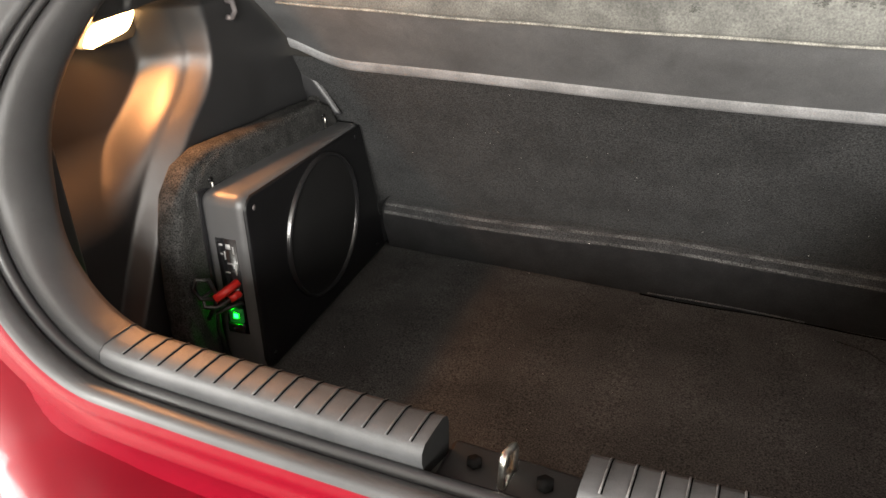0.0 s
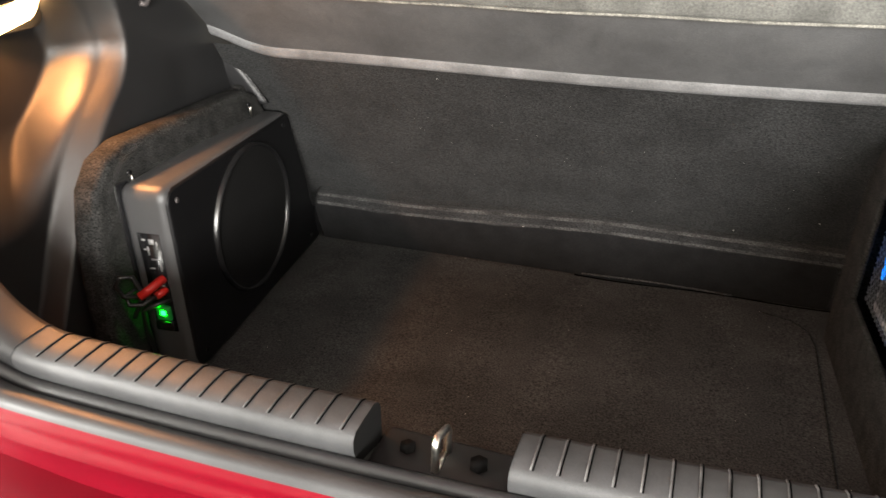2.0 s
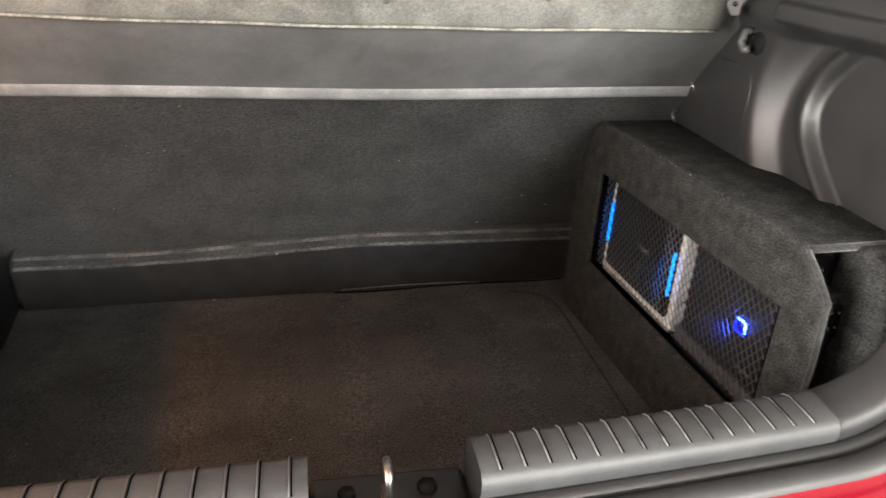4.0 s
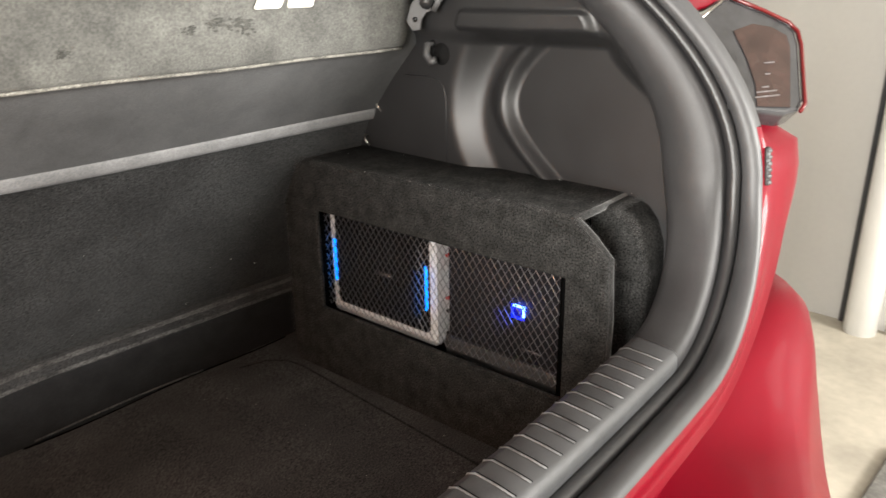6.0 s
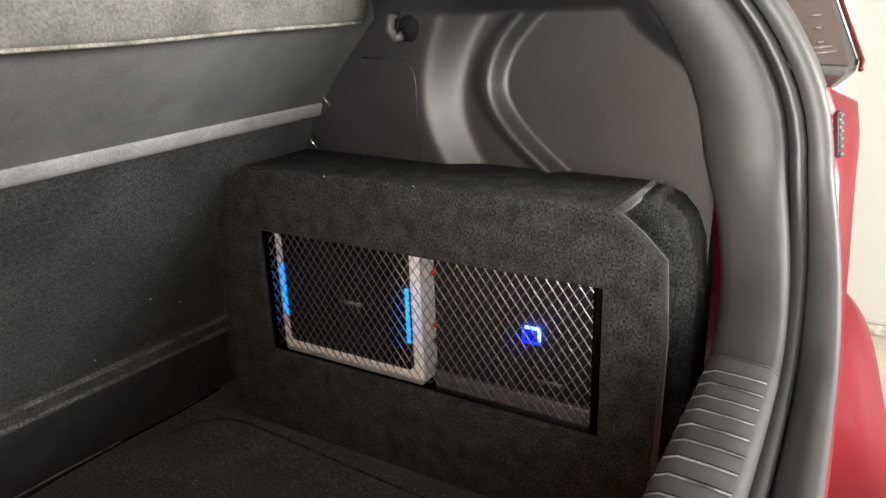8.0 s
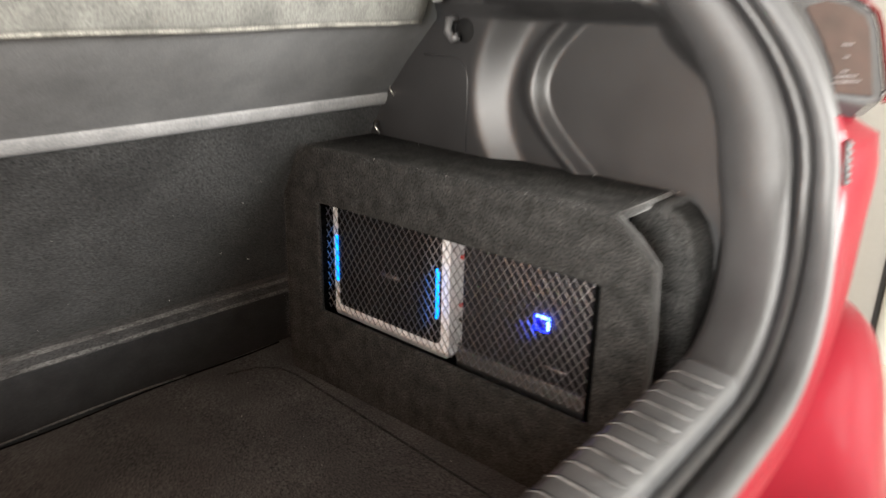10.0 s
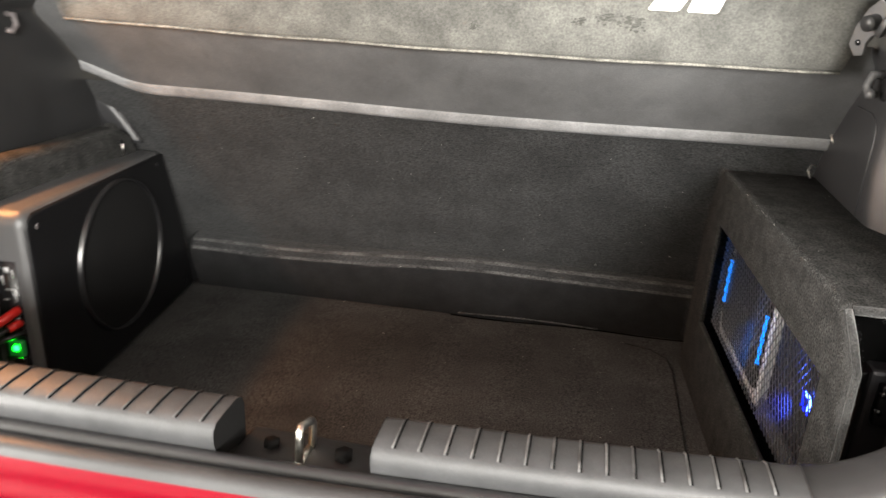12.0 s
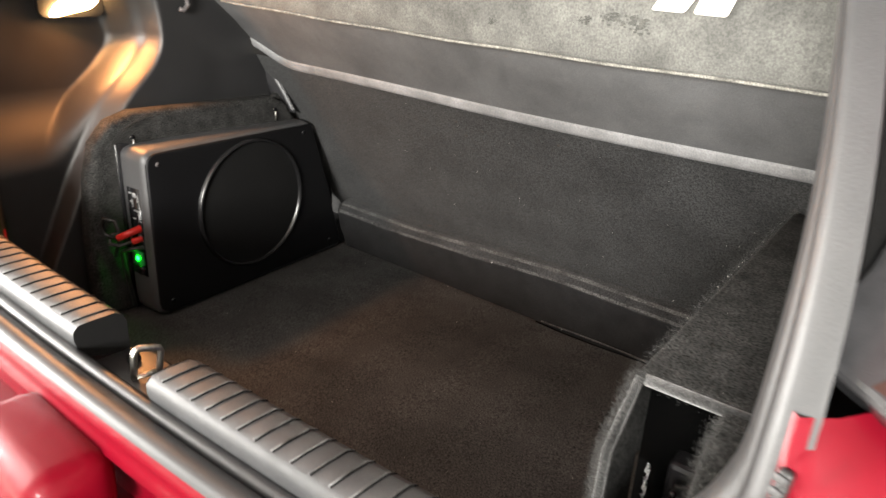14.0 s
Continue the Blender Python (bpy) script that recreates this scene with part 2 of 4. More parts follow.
def prism(outline, x0, x1, holes=()):
    """An outline in (y, z) pulled from x0 to x1, with rectangular holes."""
    bm = bmesh.new()
    loops = [outline, *holes]
    edges = []
    for lp in loops:
        vs = [bm.verts.new((x0, y, z)) for y, z in lp]
        edges += [bm.edges.new((vs[i], vs[(i + 1) % len(vs)])) for i in range(len(vs))]
    bmesh.ops.triangle_fill(bm, use_beauty=True, use_dissolve=True, edges=edges)
    got = bmesh.ops.extrude_face_region(bm, geom=bm.faces[:])
    bmesh.ops.translate(bm, verts=[v for v in got["geom"] if isinstance(v, bmesh.types.BMVert)], vec=(x1 - x0, 0, 0))
    return bm


def smooth(a, b, v):
    t = min(1.0, max(0.0, (v - a) / (b - a)))
    return t * t * (3 - 2 * t)


def lerp(a, b, t):
    return a + (b - a) * t


def bezier(p0, p1, p2, p3, n):
    out = []
    for i in range(n):
        t = i / n
        out.append(tuple((1 - t) ** 3 * a + 3 * t * (1 - t) ** 2 * b + 3 * t * t * (1 - t) * c + t ** 3 * d for a, b, c, d in zip(p0, p1, p2, p3)))
    return out


def rounded(y0, y1, z0, z1, r, n=5):
    """A rounded rectangle in (y, z)."""
    out = []
    for cy, cz, a in ((y1 - r, z1 - r, 0), (y0 + r, z1 - r, 90), (y0 + r, z0 + r, 180), (y1 - r, z0 + r, 270)):
        out += [(cy + r * math.cos(radians(a + 90 * k / n)), cz + r * math.sin(radians(a + 90 * k / n))) for k in range(n + 1)]
    return out


# ---- the garage ----
def slab(name, bm, mat, label, category="structure"):
    return tagged(put(name, bm, mat, False), label, category, kind="structure")


slab("ground", block(-4.5, 3.2, -4.5, 4.5, -0.1, 0.0), CONCRETE, "worn beige concrete garage floor with stains", "floor")
WX = 2.40
slab("wall_east", block(WX, WX + 0.2, -4.5, 4.5, 0.0, 2.6), PLASTER, "white painted garage wall beside the car", "wall")
# Unseen wall, holed only to house the left lamp.
slab("wall_west", prism([(-4.5, 0.0), (4.5, 0.0), (4.5, 2.6), (-4.5, 2.6)], -3.12, -3.0, holes=[[(-1.55, 0.3), (0.05, 0.3), (0.05, 1.98), (-1.55, 1.98)]]), BARE, "unseen grey wall with an opening added for the left lamp", "wall")
slab("wall_north", block(-4.5, WX, 4.5, 4.6, 0.0, 2.6), BARE, "bare grey garage wall", "wall")
# Wall out of view; its opening is made up for the rear lamp.
south = prism([(-4.5, 0.0), (WX, 0.0), (WX, 2.6), (-4.5, 2.6)], 2.72, 2.87, holes=[[(0.45, 0.05), (2.05, 0.05), (2.05, 2.1), (0.45, 2.1)]])
bmesh.ops.transform(south, matrix=pose(0, 0, 0, 0, 0, -90), verts=south.verts)
slab("wall_south", south, BARE, "unseen grey wall with an opening added for the rear lamp", "wall")
slab("ceiling", block(-4.6, WX + 0.2, -4.6, 4.6, 2.6, 2.7), BARE, "plain grey garage ceiling", "ceiling")
slab("baseboard", block(WX - 0.03, WX - 0.004, -4.5, 0.66, 0.0, 0.035, 0.008), CEMENT, "crumbling cement skirting along the wall", "baseboard")
pipe = thing("drain_pipe", "white painted drain pipe standing against the wall", "pipe")
part("pipe", tube([(WX - 0.055, 0.732, 0.0), (WX - 0.055, 0.732, 2.6)], 0.052, 24), PIPE, pipe)
wall_strip = slab("trim", block(WX - 0.012, WX - 0.002, 0.797, 0.813, 0.0, 2.6), RUBBER, "dark vertical strip on the wall", "trim")
cover = thing("drain_cover", "grey metal drain cover set in the floor", "drain cover")
part("plate", block(1.36, 1.66, 0.20, 0.46, 0.004, 0.018, 0.006), COVER, cover)

# ---- the car: opening, seal, body ----
car = thing("car", "red hatchback with its boot open", "car")


def opening(n=26):
    """The right half of the boot opening in (x, z), from the middle of the sill up the pillar."""
    pts = [(lerp(CX, 0.326, i / 12), 0.818) for i in range(12)]
    pts += bezier((0.326, 0.818), (0.394, 0.819), (0.476, 0.893), (0.480, 0.968), n)
    pts += bezier((0.480, 0.968), (0.481, 1.063), (0.462, 1.12), (0.433, 1.18), 12)
    pts += [(lerp(0.433, 0.32, i / 8), lerp(1.18, 1.50, i / 8)) for i in range(9)]
    return pts


def depth_of(x, z):
    """How far forward the edge of the body lies at that height and width."""
    up = max(0.0, z - 0.96)
    return 0.392 + 0.0586 * (x - CX) ** 2 + 0.0025 * smooth(0.35, 0.55, abs(x - CX)) + 0.122 * up + 2.775 * min(up, 0.25) ** 2


HALF = opening()


def frames(side):
    """Point, outward direction, depth and how far the edge has turned from sill (0) to side (1)."""
    out = []
    for i, (x, z) in enumerate(HALF):
        a, b = HALF[max(0, i - 1)], HALF[min(len(HALF) - 1, i + 1)]
        tx, tz = b[0] - a[0], b[1] - a[1]
        l = math.hypot(tx, tz)
        nx, nz = tz / l, -tx / l
        w = smooth(-0.98, -0.05, nz)
        out.append((x, z, nx, nz, depth_of(x, z) + 0.027 * w + side * YAW * (x - CX), w))
    if side < 0:
        out = [(2 * CX - x, z, -nx, nz, d, w) for x, z, nx, nz, d, w in out]
    return out


LOOP = frames(-1)[:0:-1] + frames(1)


def sweep(sill, flank, loop=LOOP, dent=False):
    """A strip along the opening; its section runs through (forward, outward) pairs, on the sill and on the flanks."""
    rows = []
    for x, z, nx, nz, d, w in loop:
        waist = 1 - 0.26 * smooth(0.96, 0.88, z) * smooth(0.35, 0.75, w) if dent else 1.0
        back = 0.045 * smooth(0.995, 1.012, z) * smooth(1.165, 1.125, z) if dent else 0.0
        row = []
        for (f0, o0), (f1, o1) in zip(sill, flank):
            o = lerp(o0, 0.05 + (o1 - 0.05) * waist if 0.05 < o1 < 0.115 else o1, w)
            row.append((x + nx * o, d + lerp(f0, f1, w) + back * smooth(0.028, 0.06, o1), z + nz * o))
        rows.append(row)
    return grid(rows)


def arc(f, o, r, a0, a1, n=7):
    return [(f + r * math.cos(radians(lerp(a0, a1, k / n))), o + r * math.sin(radians(lerp(a0, a1, k / n)))) for k in range(n + 1)]


# rubber seal, dark channel and grey flange
part("weather_seal", sweep(arc(0.038, 0.030, 0.008, 20, 340), arc(0.028, 0.016, 0.0075, 20, 340)), RUBBER, car, "black rubber boot seal")
part("channel", sweep([(0.047, 0.028), (0.046, 0.044), (0.030, 0.044), (0.029, 0.034)], [(0.037, 0.011), (0.036, 0.030), (0.022, 0.030), (0.020, 0.021)]), RUBBER, car, "dark gutter round the boot opening")
part("seal_flange", sweep([(0.031, 0.036), (0.028, 0.027), (0.016, 0.020), (0.005, 0.0185), (0.0, 0.023), (0.0, 0.037)], [(0.021, 0.021), (0.019, 0.015), (0.012, 0.013), (0.004, 0.015), (0.0, 0.021), (0.0, 0.035)]), FLANGE, car, "grey rubber flange of the boot seal")
# painted body from the flange down to the bumper and out to the rear wings
SILL_BODY = [(0.003, 0.023), (-0.002, 0.029), (0.002, 0.046), (0.006, 0.064), (0.001, 0.069), (0.010, 0.075), (0.020, 0.095), (0.026, 0.112), (0.029, 0.125), (0.030, 0.135), (0.030, 0.150), (0.030, 0.21)]
SIDE_BODY = [(0.003, 0.021), (-0.004, 0.027), (-0.008, 0.040), (-0.012, 0.056), (-0.014, 0.078), (-0.012, 0.095), (-0.004, 0.104), (0.010, 0.110), (0.04, 0.130), (0.09, 0.165), (0.13, 0.195), (0.40, 0.25), (0.70, 0.26)]
LAMP_LOW, LAMP_HIGH = 1.020, 1.128
low = [f for f in LOOP if f[1] < LAMP_LOW]
beside = [f for f in LOOP if LAMP_LOW - 0.012 < f[1] < LAMP_HIGH + 0.02]
part("body_panel", sweep(SILL_BODY, SIDE_BODY, low, dent=True), RED, car, "glossy red painted rear body")
for s in (1, -1):
    corners = [((0.512, 0.590, 1.118), (0.557, 0.5849, 1.1311), (0.5785, 0.5800, 1.1350), (0.6148, 0.5761, 1.1451)),
               ((0.500, 0.620, 1.142), (0.535, 0.613, 1.150), (0.570, 0.606, 1.156), (0.6045, 0.5980, 1.1618)),
               ((0.492, 0.652, 1.168), (0.530, 0.641, 1.175), (0.562, 0.631, 1.178), (0.5942, 0.6214, 1.1798)),
               ((0.490, 0.688, 1.201), (0.515, 0.682, 1.208), (0.540, 0.678, 1.214), (0.5651, 0.6747, 1.2189)),
               ((0.450, 0.805, 1.36), (0.475, 0.80, 1.36), (0.50, 0.795, 1.36), (0.520, 0.79, 1.36)),
               ((0.40, 0.96, 1.49), (0.425, 0.955, 1.49), (0.45, 0.95, 1.49), (0.47, 0.94, 1.49))]
    pillar = part("pillar_panel", grid([[(TX + s * (x - TX), y, z) for x, y, z in row] for row in corners]), RED, car, "red painted rear pillar")
    thicken(pillar, 0.012)
    bead = [(0.5199, 0.6592, 1.1868), (0.5419, 0.6479, 1.1846), (0.5481, 0.6360, 1.1758), (0.5806, 0.6197, 1.1730), (0.5835, 0.6106, 1.1655), (0.5716, 0.5993, 1.1503), (0.5879, 0.5909, 1.1487), (0.6065, 0.5772, 1.1429)]
    part("wavy_bead", tube([(TX + s * (x - TX), y, z) for x, y, z in bead], 0.0014, 6), RED, pillar, "thin wavy red bead on the pillar")
    part("lamp_bed", sweep(SILL_BODY[:6], [(0.003, 0.021), (0.002, 0.024), (0.03, 0.028), (0.08, 0.05), (0.10, 0.13), (0.13, 0.195)], [f for f in beside if s * (f[0] - CX) > 0]), BLACK, car, "black bed of the tail light")


def bumper():
    rows = []
    for i in range(81):
        a = lerp(-90, 90, i / 80)
        u = math.copysign(abs(math.sin(radians(a))) ** 0.8, a)
        xo, yo = TX + 0.85 * u, 0.75 - (0.40 + 0.08 * smooth(0.80, 0.40, abs(u))) * (1 - abs(u) ** 4) ** 0.25
        off = 0.72 * abs(u)
        xi, yi = TX + 0.64 * u, 0.438 + 0.2 * off * off + 0.03 * smooth(0.35, 0.55, off)
        zi = 0.672 + 0.050 * smooth(0.35, 0.60, off)
        zt = 0.682 + 0.110 * smooth(0.55, 0.78, 0.85 * abs(u))
        rows.append([(lerp(xi, xo, k), lerp(yi, yo, k), z) for k, z in ((0, zi - 0.03), (0, zi), (0.12, lerp(zi, zt, 0.12)), (0.30, lerp(zi, zt, 0.45)), (0.5, lerp(zi, zt, 0.85)), (0.7, zt), (0.86, zt - 0.008), (0.95, zt - 0.026), (0.99, zt - 0.05), (1.12, 0.60), (1.15, 0.45), (1.05, 0.34), (0.9, 0.26))])
    return grid(rows)


part("bumper", bumper(), RED, car, "glossy red rear bumper")
for x in (TX - 0.62, TX + 0.62):
    tyre = part("tyre", tube([(x - 0.09, 1.25, 0.30), (x - 0.07, 1.25, 0.30), (x + 0.07, 1.25, 0.30), (x + 0.09, 1.25, 0.30)], 0.30, 32), RUBBER, car, "black rear tyre")

# inner edge of the opening: plastic ring on both flanks and over the corners
RING_S = [(0.047, 0.036), (0.044, 0.028), (0.0405, 0.016), (0.0408, 0.006), (0.0467, 0.0), (0.062, -0.001), (0.084, -0.001), (0.092, 0.003), (0.096, 0.012), (0.096, 0.05), (0.096, 0.25)]
RING_F = [(0.037, 0.020), (0.037, 0.009), (0.040, 0.004), (0.048, 0.000), (0.062, -0.004), (0.080, -0.005), (0.094, -0.002), (0.106, 0.004), (0.113, 0.014), (0.114, 0.05), (0.114, 0.11)]


def only(test):
    return [f for f in LOOP if test(f)]


# ---- boot sill trim with ribs ----
def edge(x):
    """The sill edge at x: height, outward direction, depth, turn."""
    for a, b in zip(LOOP, LOOP[1:]):
        if a[0] <= x <= b[0] and max(a[1], b[1]) < 0.95:
            k = (x - a[0]) / (b[0] - a[0])
            return tuple(lerp(p, q, k) for p, q in zip(a, b))


def sill_point(e, k):
    x, z, nx, nz, d, w = e
    f, o = lerp(RING_S[k][0], RING_F[k][0], w), lerp(RING_S[k][1], RING_F[k][1], w)
    return (x + nx * o, d + f, z + nz * o + 0.0005)


def sill_trim(x0, x1, ribs, rib_mat, cap_at):
    loop = [edge(x0)] + only(lambda f: x0 + 0.002 < f[0] < x1 - 0.002 and f[1] < 0.95) + [edge(x1)]
    ob = part("sill_trim", sweep(RING_S, RING_F, loop), SILL, car, "grey plastic boot sill trim with moulded ribs")
    # Flat black face paints the shade inside the open trim end.
    cap = bmesh.new()
    e = edge(cap_at)
    cap.faces.new([cap.verts.new(sill_point(e, k)) for k in range(10)])
    part("end_cap", cap, BLACK, ob, "flat black face for the shaded hollow trim end")
    seam_at = x0 if cap_at == x1 else x1
    part("seam", tube([sill_point(edge(seam_at), k) for k in range(1, 9)], 0.0009, 6), RUBBER, ob)
    for x in ribs:
        e = edge(x)
        rib = part("rib", tube([sill_point(e, k) for k in range(4, 9)], 0.0009, 6), rib_mat, ob)
        # No groove is cut; a black line paints its shade.
        line = [Vector(sill_point(edge(x + 0.0017), k)) + Vector((0, 0, -0.0002)) for k in range(4, 9)]
        part("groove", tube(line, 0.0007, 5), VOID, rib, "black line for the shaded groove beside the rib")
    return ob


SILL_L, SILL_R = -0.492, 0.335
ring_right = [edge(SILL_R)] + only(lambda f: f[0] > SILL_R + 0.002 or (f[0] > 0.2 and f[1] > 0.95))
ring_left = only(lambda f: f[0] < SILL_L - 0.002 or (f[0] < -0.3 and f[1] > 0.95)) + [edge(SILL_L)]
for loop in (ring_right, ring_left):
    part("opening_trim", sweep(RING_S, RING_F, loop), RINGTRIM, car, "grained black plastic opening trim")
sill_trim(SILL_L, -0.130, [-0.144 - 0.0231 * k for k in range(15)], GROOVE, -0.130)
sill_trim(0.001, SILL_R, [0.017 + 0.0208 * k for k in range(15)], RIB_WORN_LIT, 0.001)
for s in (1, -1):
    stop = part("rubber_stop", block(-0.0034, 0.0034, -0.002, 0.004, -0.021, 0.021, 0.002), RUBBER, car, "ribbed rubber stop on the painted edge")
    stop.matrix_basis = pose(CX + s * 0.5765, 0.4360 + s * 0.0277, 0.973, -8, 0, -s * 20)
    for k in range(6):
        part("rib", block(-0.0031, 0.0031, -0.0034, -0.001, -0.0195 + 0.0068 * k, -0.0153 + 0.0068 * k, 0.001), FLANGE, stop)
part("lock_panel", block(-0.130, 0.001, 0.440, 0.500, 0.60, 0.776, 0.006), TRIM, car, "black panel under the lock striker")
striker = part("striker", tube([(-0.068, 0.457, 0.772), (-0.068, 0.4595, 0.800), (-0.068, 0.4605, 0.8045), (-0.068, 0.4645, 0.807), (-0.067, 0.481, 0.802), (-0.067, 0.4855, 0.800), (-0.0665, 0.4872, 0.796), (-0.066, 0.481, 0.768)], 0.0036, 12), CHROME, car, "bare steel lock striker loop")
part("striker_foot", tube([(-0.068, 0.4555, 0.774), (-0.067, 0.4835, 0.774)], 0.0042, 10), CHROME, striker, "steel cross bar at the foot")
part("bolt", tube([(-0.034, 0.474, 0.770), (-0.034, 0.474, 0.782)], 0.0085, 6), BLACK, striker, "dark hexagon bolt")
part("bolt", tube([(-0.100, 0.474, 0.770), (-0.100, 0.474, 0.781)], 0.0075, 6), BLACK, striker, "dark hexagon bolt")
part("bumper_step", block(-0.165, 0.005, 0.325, 0.405, 0.68, 0.757, 0.026, 5), RED, car, "raised red moulding on the bumper")

# ---- side trims ----
def ring_x(z):
    """Half-width of the opening at that height, on the flank."""
    best = min(HALF[24:], key=lambda p: abs(p[1] - z))
    i = max(24, HALF.index(best))
    a, b = (HALF[i - 1], HALF[i]) if best[1] > z or i + 1 >= len(HALF) else (HALF[i], HALF[i + 1])
    k = (z - a[1]) / (b[1] - a[1]) if b[1] != a[1] else 0
    return lerp(a[0], b[0], min(1, max(0, k))) - CX


def ramp(a, b, v):
    """A straight slope from 0 at a to 1 at b with softened ends."""
    t = min(1.0, max(0.0, (v - a) / (b - a)))
    r = 0.25
    if t < r:
        return t * t / (2 * r * (1 - r))
    if t > 1 - r:
        return 1 - (1 - t) ** 2 / (2 * r * (1 - r))
    return (t - r / 2) / (1 - r)


def through_nodes(nodes, v):
    """A smooth value between (v, value) nodes."""
    if v <= nodes[0][0]:
        return nodes[0][1]
    for (a, p), (b, q) in zip(nodes, nodes[1:]):
        if v <= b:
            return lerp(p, q, (v - a) / (b - a))
    return nodes[-1][1]


def soft_nodes(nodes, v, r=0.014):
    return sum(through_nodes(nodes, v + r * k) for k in (-1, -0.5, 0, 0.5, 1)) / 5


FRONT_LINE = [(0.60, 0.60), (0.80, 0.705), (0.85, 0.742), (0.889, 0.772), (0.922, 0.800), (0.962, 0.842), (1.000, 0.861), (1.05, 0.861), (1.12, 0.850)]
RIDGE_LINE = [(0.60, 0.58), (0.80, 0.672), (0.855, 0.703), (0.896, 0.730), (0.935, 0.766), (0.972, 0.812), (1.005, 0.837), (1.05, 0.828), (1.12, 0.800)]
POCKET_LINE = [(0.60, 0.56), (0.80, 0.625), (0.855, 0.662), (0.918, 0.720), (0.951, 0.760), (1.000, 0.803), (1.05, 0.792), (1.12, 0.770)]


def upper_band(x, y, z, flush, half):
    """The band carrying the shelf above the moulding, with the raised bar on it."""
    x = lerp(x, lerp(flush, half, smooth(0.60, 0.78, y)), smooth(1.082, 1.106, z))
    end = 0.010 * (1 - min(1.0, max(0.0, (1.128 - z) / 0.016)) ** 0.5)
    return x - 0.009 * smooth(1.102, 1.108, z) * smooth(1.1295, 1.1265, z) * smooth(0.660 + end, 0.672 + end, y) * smooth(0.870 - end, 0.862 - end, y)


def left_wall(y, z):
    """Half-width of the side trim with the lamp: flat panel, sloping band, S-shaped ridge and the deep pocket behind it."""
    front, ridge, pocket = soft_nodes(FRONT_LINE, z), soft_nodes(RIDGE_LINE, z), soft_nodes(POCKET_LINE, z)
    x = 0.590 + 0.032 * ramp(front, ridge + 0.004, y) + 0.058 * smooth(0.80, 0.93, z) * smooth(ridge + 0.010, pocket - 0.006, y)
    flush = ring_x(max(z, 0.97)) + 0.012 + TX - CX
    x = lerp(flush, x, smooth(0.530, 0.570, y))
    return upper_band(x, y, z, flush, 0.575)


def right_wall(y, z):
    """Half-width of the plain side trim: flat front panel, the swelling and the ridge of the wheel arch, and the flat pocket behind."""
    first = max(0.785, 0.895 - (5.0 if z < 0.994 else 3.7) * (z - 0.994) ** 2)
    ridge = 0.813 - (0.196 * smooth(1.009, 0.80, z) if z < 1.009 else 8.0 * (z - 1.009) ** 2)
    x = 0.556 + (0.028 + 0.07 * (z - 1.0)) * (0.5 * ramp(first, first - 0.046, y) + 0.5 * smooth(first + 0.008, first - 0.054, y)) - 0.009 * smooth(ridge + 0.032, ridge + 0.006, y)
    x += 0.0155 * smooth(ridge + 0.004, ridge - 0.016, y)
    flush = ring_x(max(z, 0.97)) + 0.012 + CX - TX
    back = 0.560 + 0.10 * smooth(0.99, 1.09, z)
    x = lerp(flush, x, smooth(back - 0.03, back + 0.012, y))
    return upper_band(x, y, z, flush, 0.545)


def side_trim(sign, lamp):
    rows = []
    for i in range(231):
        z = lerp(0.55, 1.166, i / 230)
        y0 = depth_of(0.465, z) + 0.125 + sign * YAW * 0.545
        rows.append([(TX + sign * (left_wall if lamp else right_wall)(y, z), y, z) for y in [lerp(y0, 1.16, j / 220) for j in range(221)]])
    ob = part("side_trim", grid(rows), TRIM, car, "moulded black plastic boot side trim")
    # pillar above
    rows = []
    for i in range(12):
        z = lerp(1.165, 1.5, i / 11)
        y0 = depth_of(0.42, z) + 0.147 + sign * YAW * 0.5
        x = lerp(0.535, 0.40, i / 11)
        rows.append([(TX + sign * (x + 0.006 * k), y0 + 0.03 * k - 0.02, z) for k in range(5)])
    part("pillar_trim", grid(rows), TRIM, car, "black plastic rear pillar trim")
    part("quarter_glass", block(*sorted((TX + sign * 0.565, TX + sign * 0.60)), 0.66, 1.5, 1.1675, 1.5), DARKGLASS, car, "dark side glass above the trim")
    # hook with its pocket
    hx = TX + sign * (0.556 if sign > 0 else 0.590)
    hy = 0.915 if sign > 0 else 0.896
    if sign > 0:
        # Nothing is hollowed; a black disc paints the recess in shade.
        part("hook_shade", tube([(hx + sign * 0.004, hy - 0.008, 1.069), (hx - sign * 0.001, hy - 0.008, 1.069)], 0.015, 20), BLACK, ob, "black disc for the shaded recess")
    part("hook", tube([(hx, hy + 0.008, 1.082), (hx - sign * 0.012, hy + 0.008, 1.081), (hx - sign * 0.015, hy + 0.007, 1.068), (hx - sign * 0.013, hy, 1.059), (hx - sign * 0.012, hy - 0.008, 1.062)], 0.0055 if sign > 0 else 0.0044, 10), HOUSING if sign > 0 else PALE_PRINT, ob, "moulded bag hook")
    # access panel seam
    if sign < 0:
        return ob
    seam = [(0.98, 1.036), (0.928, 1.036), (0.914, 1.032), (0.904, 1.023), (0.9005, 1.009), (0.9005, 0.90)]
    part("panel_seam", tube([(TX + sign * (right_wall(y, z) - 0.0002), y, z) for y, z in seam], 0.0012, 6), RUBBER, ob, "seam of the access panel")
    return ob


side_trim(1, False)
side_trim(-1, True)
lamp = part("boot_lamp", prism(rounded(0.688, 0.796, 1.044, 1.092, 0.014), -0.780, -0.7560), TRIM, car, "lit boot lamp with warm light", False)
lens = part("lens", prism([(y + 0.7 * (z - 1.066), z + 0.20 * (y - 0.745)) for y, z in rounded(0.709, 0.784, 1.051, 1.078, 0.010)], -0.762, -0.7440), LENS, lamp, "glowing warm lens", False)

